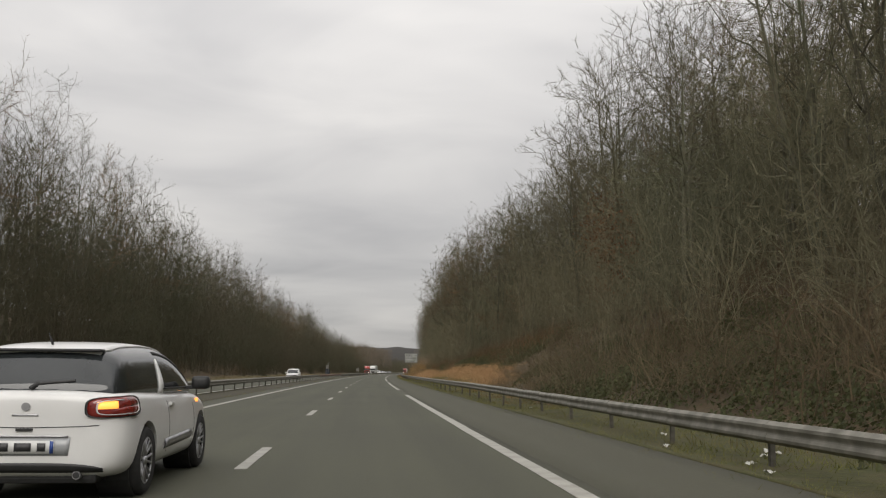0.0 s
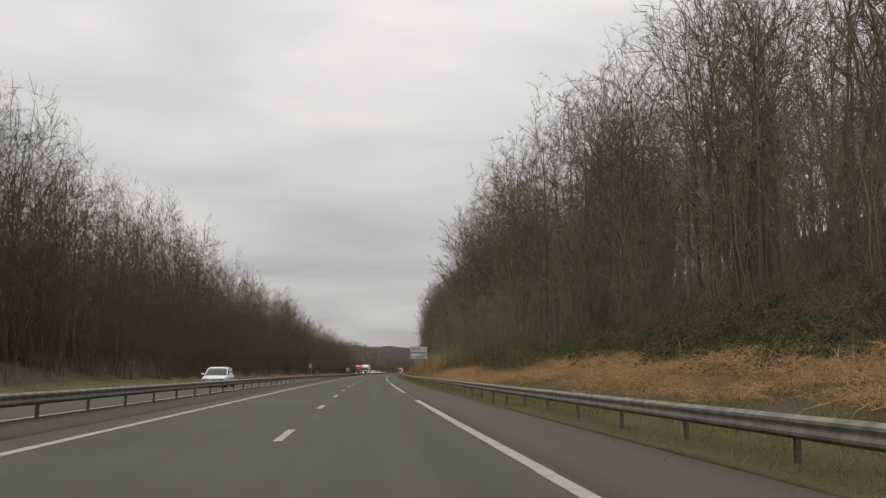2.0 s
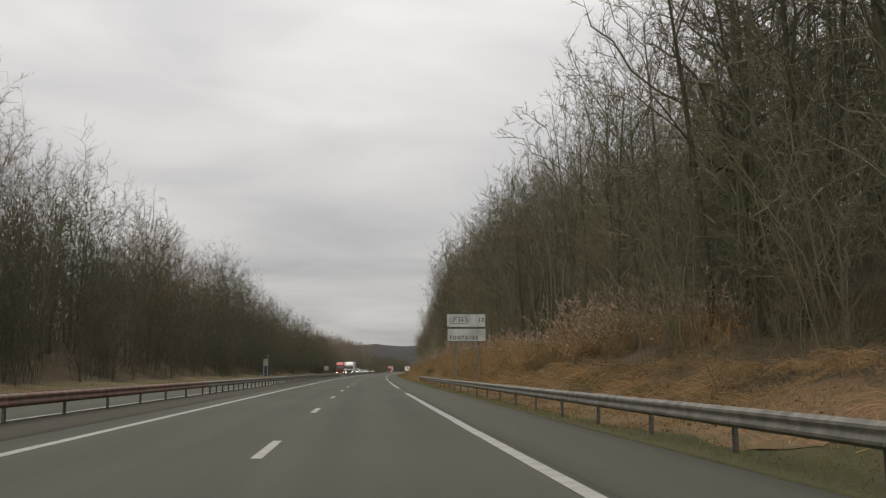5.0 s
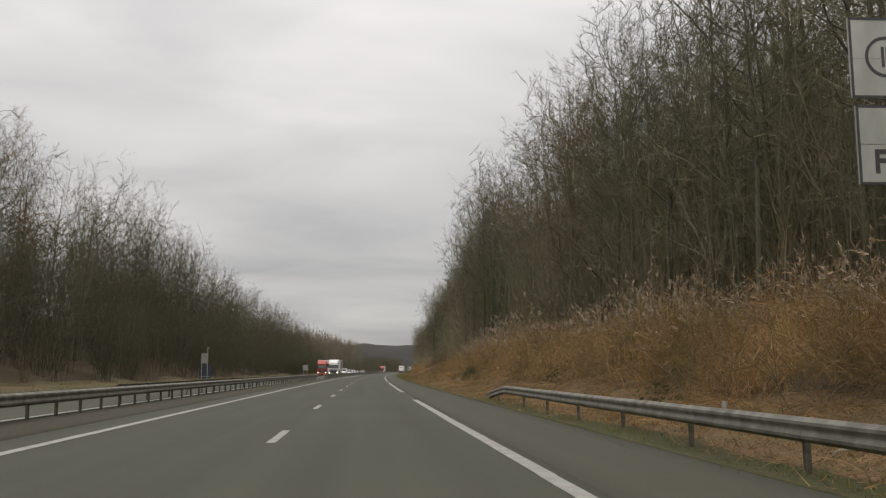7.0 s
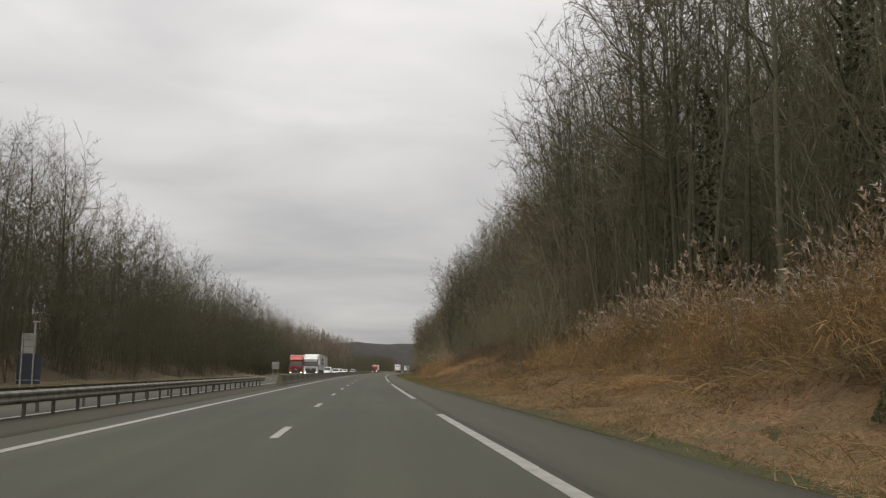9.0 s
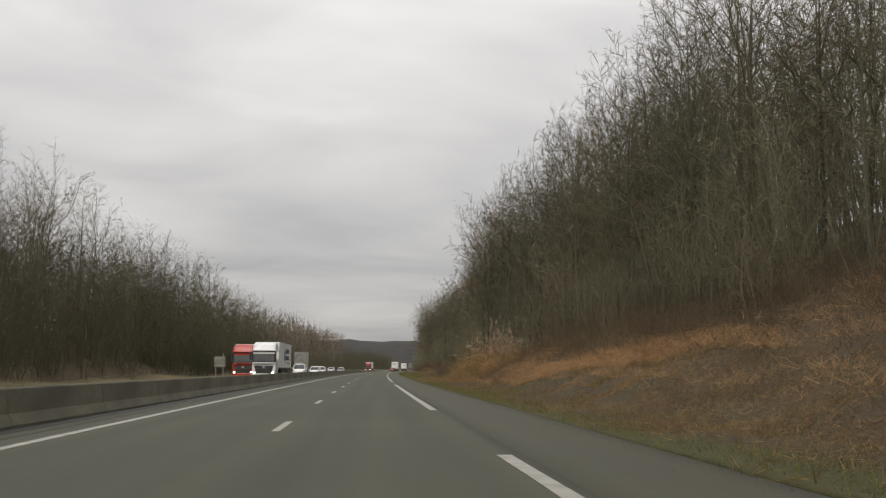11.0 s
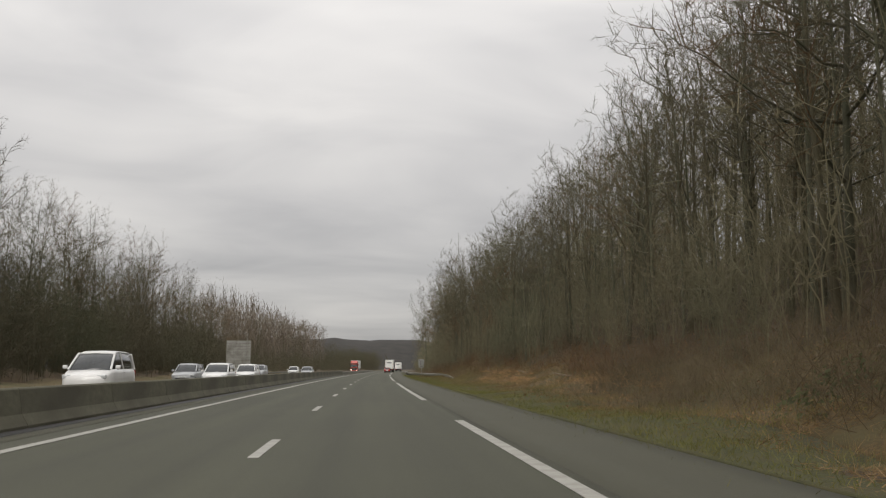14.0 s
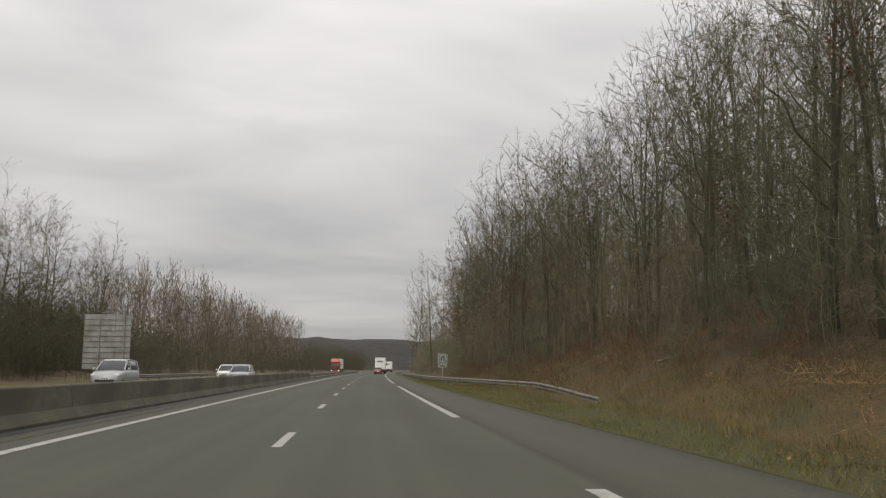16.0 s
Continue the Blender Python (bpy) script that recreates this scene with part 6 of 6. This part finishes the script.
            wheel = part("wheel", bm, TYRE, ob, smooth=True)
            rim = rod((x - sx * 0.05, y, 0.312), (x - sx * 0.0, y, 0.312), 0.04, 14)
            for k in range(7):
                for e in (-0.1, 0.1):
                    a = 2 * math.pi * k / 7 + e
                    rod((x - sx * 0.03, y + 0.03 * math.cos(a), 0.312 + 0.03 * math.sin(a)), (x - sx * 0.006, y + 0.2 * math.cos(a + e), 0.312 + 0.2 * math.sin(a + e)), 0.014, 6, rim)
            ringed = []
            for d, q in ((0.0, 0.196), (-0.004, 0.207), (0.004, 0.216), (0.02, 0.2)):
                ringed.append([rim.verts.new((x - sx * d, y + q * math.cos(2 * math.pi * k / 32), 0.312 + q * math.sin(2 * math.pi * k / 32))) for k in range(32)])
            for a, b in zip(ringed, ringed[1:] + ringed[:1]):
                for k in range(32):
                    rim.faces.new((a[k], a[(k + 1) % 32], b[(k + 1) % 32], b[k]))
            part("rim", rim, ALLOY, wheel, "many-spoked alloy rim", smooth=True)

    def rear(x, z, off=0.0):
        return hit((x, -4, z), (0, 1, 0)) + Vector((0, -off, 0))
    xs = [k / 10 for k in range(-10, 11)]
    skin("rear_bumper", xs, [0.0, 0.35, 0.7, 1.0], lambda x, e: rear(0.66 * x, 0.27 + e * (0.08 - 0.05 * abs(x) ** 4), 0.01 + 0.006 * e), BLACK, ob, "black plastic lower bumper", 0.02)
    part("underside", box(-0.6, 0.6, -1.9, -1.5, 0.17, 0.3, 0.04), BLACK, ob)
    skin("boot_seam", xs, [0.0, 1.0], lambda x, e: rear(0.62 * x, 0.645 + 0.02 * x * x + 0.007 * e, 0.003), BLACK, body, "", 0.004)
    # grey skin on the white shell stands in for the shaded hollow round the plate
    skin("plate_recess", xs, [0.0, 0.5, 1.0], lambda x, e: rear((0.34 + 0.05 * e) * x * (1.1 - 0.1 * e), 0.415 + 0.15 * e, 0.006), SILVER, body, "grey panel painting the shade of the plate recess", 0.006)
    skin("plate_trim", xs, [0.0, 1.0], lambda x, e: rear(0.37 * x, 0.568 + 0.014 * e, 0.014), ALLOY, body, "chrome strip above the plate", 0.008)
    plate = skin("number_plate", xs, [0.0, 0.5, 1.0], lambda x, e: rear(0.26 * x, 0.43 + 0.11 * e, 0.016), PLATE, ob, "white number plate", 0.006)
    for x0, x1 in ((-0.2, -0.12), (-0.07, 0.07), (0.12, 0.19)):
        skin("bar", [x0 + (x1 - x0) * k / 4 for k in range(5)], [0.0, 1.0], lambda x, e: rear(x, 0.45 + 0.07 * e, 0.02), INK, plate, "", 0.003)
    for sx in (-1, 1):
        skin("end_strip", [sx * 0.225, sx * 0.24, sx * 0.256], [0.0, 1.0], lambda x, e: rear(x, 0.433 + 0.104 * e, 0.02), PLATE_BLUE, plate, "blue strip", 0.003)
    part("boot_handle", box(-0.07, 0.07, -0.012, 0.012, -0.012, 0.012, 0.005), BLACK, ob).matrix_basis = Matrix.Translation(rear(0, 0.63, 0.004))
    badge = rod((0, rear(0, 0.825).y - 0.012, 0.825), (0, rear(0, 0.825).y + 0.01, 0.825), 0.036, 16)
    part("emblem", badge, ALLOY, body, "small chrome emblem")
    skin("bar", [-0.11 + 0.022 * k for k in range(11)], [0.0, 1.0], lambda x, e: rear(x, 0.745 + 0.016 * e, 0.006), ALLOY, body, "chrome name strip", 0.003)
    part("exhaust", rod((0.45, -1.97, 0.25), (0.45, -1.7, 0.25), 0.036, 16), ALLOY, ob, "round chrome exhaust pipe")
    part("exhaust_mouth", rod((0.45, -1.975, 0.25), (0.45, -1.96, 0.25), 0.028, 16), BLACK, ob)
    wiper = rod((0.0, -1.92, 0.98), (0.06, -1.87, 1.03), 0.018, 8)
    rod((0.05, -1.88, 1.02), (0.36, -1.86, 1.045), 0.014, 8, wiper)
    part("rear_wiper", wiper, BLACK, ob, "black rear wiper")
    return ob


hatchback(9.6, -1.42, -1.2)


def lorry(s, u, name, cab_paint, label, facing, marked=False, lit=True):
    """A tractor with a box trailer; its nose is at the origin and points along -y, the trailer behind along +y."""
    ob = thing(name, at(s, u, 0.0, 0 if facing < 0 else 180), label, "lorry")
    shell = [(0.0, 0.42, 1.18, 1.05, 3.0), (0.12, 0.36, 1.22, 1.05, 3.55), (0.5, 0.36, 1.24, 1.05, 3.82), (1.4, 0.4, 1.24, 1.05, 3.92), (2.2, 0.5, 1.24, 1.05, 3.95)]
    cab = part("cab", loft([(y, [(0, z0), (w * 0.92, z0), (w, z0 + 0.2), (w, 2.9), (w * 0.94, zt - 0.16), (w * 0.8, zt), (0, zt + 0.03)]) for y, z0, w, _, zt in shell]), cab_paint, ob)
    screen = box(-1.14, 1.14, -0.035, 0.14, 1.78, 2.9, 0.06)
    for v in screen.verts:  # raked back, bowed across
        v.co.y -= (2.9 - v.co.z) * 0.2 - 0.07 * v.co.x ** 2
    screen = part("windscreen", screen, SCREEN, cab, "dark raked windscreen")
    part("screen_foot", box(-1.16, 1.16, -0.27, 0.05, 1.77, 1.9, 0.03), BLACK, cab, "black strip below the windscreen")
    for x in (-0.75, 0.1):
        part("wiper", rod((x, -0.3, 1.86), (x + 0.62, -0.27, 1.98), 0.018, 6), BLACK, cab)
    for sx in (1, -1):
        part("marker_lamp", rod((sx * 0.84, -0.29, 1.71), (sx * 0.84, -0.2, 1.71), 0.07, 12), LAMP_CLEAR, cab)
        part("screen_pillar", box(sx * 1.17 - 0.05, sx * 1.17 + 0.05, -0.1, 0.2, 1.85, 2.95, 0.02), BLACK, cab)
    part("screen_band", box(-1.13, 1.13, -0.06, 0.1, 2.88, 3.0, 0.02), BLACK, cab)
    part("visor", box(-1.1, 1.1, -0.2, 0.1, 2.98, 3.1, 0.03), cab_paint, cab)
    part("scuttle", box(-1.12, 1.12, -0.27, 0.1, 1.66, 1.8, 0.04), cab_paint, cab)
    front = box(-1.02, 1.02, -0.05, 0.1, 0.58, 1.44, 0.05)
    for v in front.verts:  # narrows towards the bumper
        v.co.x *= 0.74 + 0.26 * (v.co.z - 0.58) / 0.86
    grille = part("grille", front, BLACK, cab, "black slatted grille")
    for i in range(5):
        w = 0.72 + 0.055 * i
        part("slat", box(-w, w, -0.07, -0.04, 0.68 + 0.14 * i, 0.72 + 0.14 * i, 0.008), POST, grille)
    part("badge", rod((0, -0.085, 1.3), (0, -0.04, 1.3), 0.14, 16), ALLOY, grille)
    part("bumper", box(-1.18, 1.18, -0.08, 0.3, 0.3, 0.62, 0.06), cab_paint, cab)
    for sx in (1, -1):
        lamp = part("headlamp", box(sx * 0.96 - 0.19, sx * 0.96 + 0.19, -0.1, 0.06, 0.6, 0.82, 0.05), LAMP_CLEAR, cab)
        part("bulb", box(sx * 0.96 - 0.08, sx * 0.96 + 0.08, -0.112, -0.09, 0.65, 0.77, 0.02), LIT if lit else LAMP_CLEAR, lamp)
        part("mirror", box(sx * 1.4 - 0.12, sx * 1.4 + 0.12, 0.1, 0.22, 2.05, 2.85, 0.04), BLACK if sx < 0 else cab_paint, cab)
        part("mirror_arm", rod((sx * 1.2, 0.2, 2.85), (sx * 1.4, 0.16, 2.8), 0.025, 6), BLACK, cab)
        part("side_window", box(sx * 1.235 - 0.015, sx * 1.235 + 0.015, 0.45, 1.25, 2.0, 2.8, 0.01), GLASS, cab)
        part("step", box(sx * 1.2 - 0.06, sx * 1.2 + 0.06, 0.25, 0.75, 0.4, 0.62, 0.02), BLACK, cab)
        for y in (1.35, 4.6, 10.6, 11.9, 13.2):
            wheel_under(ob, sx * 1.22, y, 0.5, 0.34)
        part("side_guard", box(sx * 1.2 - 0.02, sx * 1.2 + 0.02, 5.6, 9.8, 0.55, 0.95, 0.01), POST, ob)
    part("chassis", box(-0.5, 0.5, 1.0, 15.6, 0.75, 1.15, 0.02), BLACK, ob)
    part("air_fairing", box(-1.1, 1.1, 2.0, 2.5, 1.2, 3.7, 0.06), cab_paint, ob)
    trailer = part("trailer", box(-1.27, 1.27, 2.75, 16.2, 1.15, 3.98, 0.03), BOX_SIDE, ob, "white box trailer")
    for sx in (1, -1):
        part("top_rail", box(sx * 1.275 - 0.02, sx * 1.275 + 0.02, 2.75, 16.2, 3.88, 4.0), PLATE, trailer)
        part("bottom_rail", box(sx * 1.275 - 0.02, sx * 1.275 + 0.02, 2.75, 16.2, 1.12, 1.24), POST, trailer)
        if marked:
            bm = bmesh.new()
            box(sx * 1.275 - 0.006, sx * 1.275 + 0.006, 8.0, 8.9, 2.05, 3.1, bm=bm)
            box(sx * 1.275 - 0.006, sx * 1.275 + 0.006, 9.1, 9.5, 1.8, 3.5, bm=bm)
            part("emblem", bm, BLUE_MARK, trailer, "blue emblem patch")
            bm = bmesh.new()
            for y0, y1, z0, z1 in ((9.8, 13.2, 2.85, 3.35), (9.8, 13.2, 2.1, 2.6), (11.6, 13.0, 1.65, 1.85)):
                box(sx * 1.275 - 0.006, sx * 1.275 + 0.006, y0, y1, z0, z1, bm=bm)
            part("bar", bm, DARK_MARK, trailer)
    for x in (-0.64, 0.64):
        door = part("rear_door", box(x - 0.62, x + 0.62, 16.2, 16.25, 1.2, 3.92, 0.01), BOX_SIDE, trailer)
        for q in (-0.3, 0.3):
            part("lock_rod", rod((x + q, 16.28, 1.2), (x + q, 16.28, 3.9), 0.02, 6), ALLOY, door)
    if marked is False and facing > 0:
        part("emblem", box(-0.7, 0.7, 16.27, 16.275, 2.9, 3.2), DARK_MARK, trailer)
    part("rear_bar", box(-1.2, 1.2, 16.1, 16.25, 0.5, 0.72, 0.02), BLACK, ob)
    for sx in (1, -1):
        part("tail_lamp", box(sx * 1.0 - 0.16, sx * 1.0 + 0.16, 16.24, 16.3, 0.78, 0.98, 0.02), LAMP_RED, ob)
    return ob


lorry(440.0, -9.7, "white_lorry", WHITE, "white articulated lorry with blue emblem and lit headlamps", -1, marked=True)
lorry(449.0, -13.2, "red_lorry", LORRY_RED, "red articulated lorry beside the white one", -1)
lorry(752.0, -11.0, "red_lorry", LORRY_RED, "red lorry far off on the opposite carriageway", -1)
lorry(744.0, 1.8, "box_lorry", WHITE, "white box lorry driving ahead in the lane", 1)
lorry(860.0, 1.8, "distant_lorry", WHITE, "white lorry far ahead where the road bends", 1)

# ---------------------------------------------------------------- small things
def paper(s, u, size, seed):
    r, V, F = random.Random(seed), [], []
    for i in range(5):
        for j in range(5):
            V.append(((i - 2) * size / 4 + r.gauss(0, size * 0.04), (j - 2) * size / 5 + r.gauss(0, size * 0.04), abs(r.gauss(0.03, size * 0.12))))
    for i in range(4):
        for j in range(4):
            a = i * 5 + j
            F += [(a, a + 1, a + 6), (a, a + 6, a + 5)]
    ob = new("litter", mesh_of("litter", V, F, RUBBISH))
    ob.matrix_basis = at(s, u, ground_z(s, u) + 0.05, r.uniform(0, 360))
    tagged(ob, "crumpled pale piece of litter in the verge grass", "litter", "roadside litter")


for i, (s, u, z) in enumerate(((13.5, 7.9, 0.3), (12.8, 7.5, 0.2), (11.6, 6.7, 0.13), (14.5, 6.5, 0.13), (10.6, 6.5, 0.12), (17.5, 7.5, 0.12), (34, 7.8, 0.12), (60, 7.6, 0.14), (150, 8.2, 0.16), (212, 8.0, 0.16), (390, 8.4, 0.15))):
    paper(s, u, z, 70 + i)


def fallen_branch(s, u, length, seed, turn):
    r, V, F = random.Random(seed), [], []
    main = wander(r, Vector((0, 0, 0.08)), Vector((1, 0.1, 0.12)), length, 5, 0.12, 0.0)
    tube(V, F, main, [0.06, 0.05, 0.042, 0.034, 0.022, 0], 5)
    for _ in range(5):
        w, c = along(main, r.uniform(0.3, 0.9))
        twig = wander(r, w, aside(r, c, 40), length * 0.28, 2, 0.2, 0.05)
        tube(V, F, twig, [0.02, 0.013, 0], 3)
    ob = new("fallen_branch", mesh_of("fallen_branch", V, F, PALE_WOOD, smooth=True))
    ob.matrix_basis = at(s, u, ground_z(s, u), turn)
    tagged(ob, "pale dead branch lying on the leaf litter", "branch", "fallen branches")


PALE_WOOD = surface("dead_wood", (0.2, 0.165, 0.12), (0.33, 0.28, 0.21), 7, 0.9, bump=0.3, stretch=(1, 5, 5))
fallen_branch(229.0, 9.3, 1.3, 499, 160)
for i in range(16):
    s = rng.uniform(442, 560)
    fallen_branch(s, rng.uniform(11, 14), rng.uniform(0.6, 1.5), 500 + i, rng.uniform(0, 360))
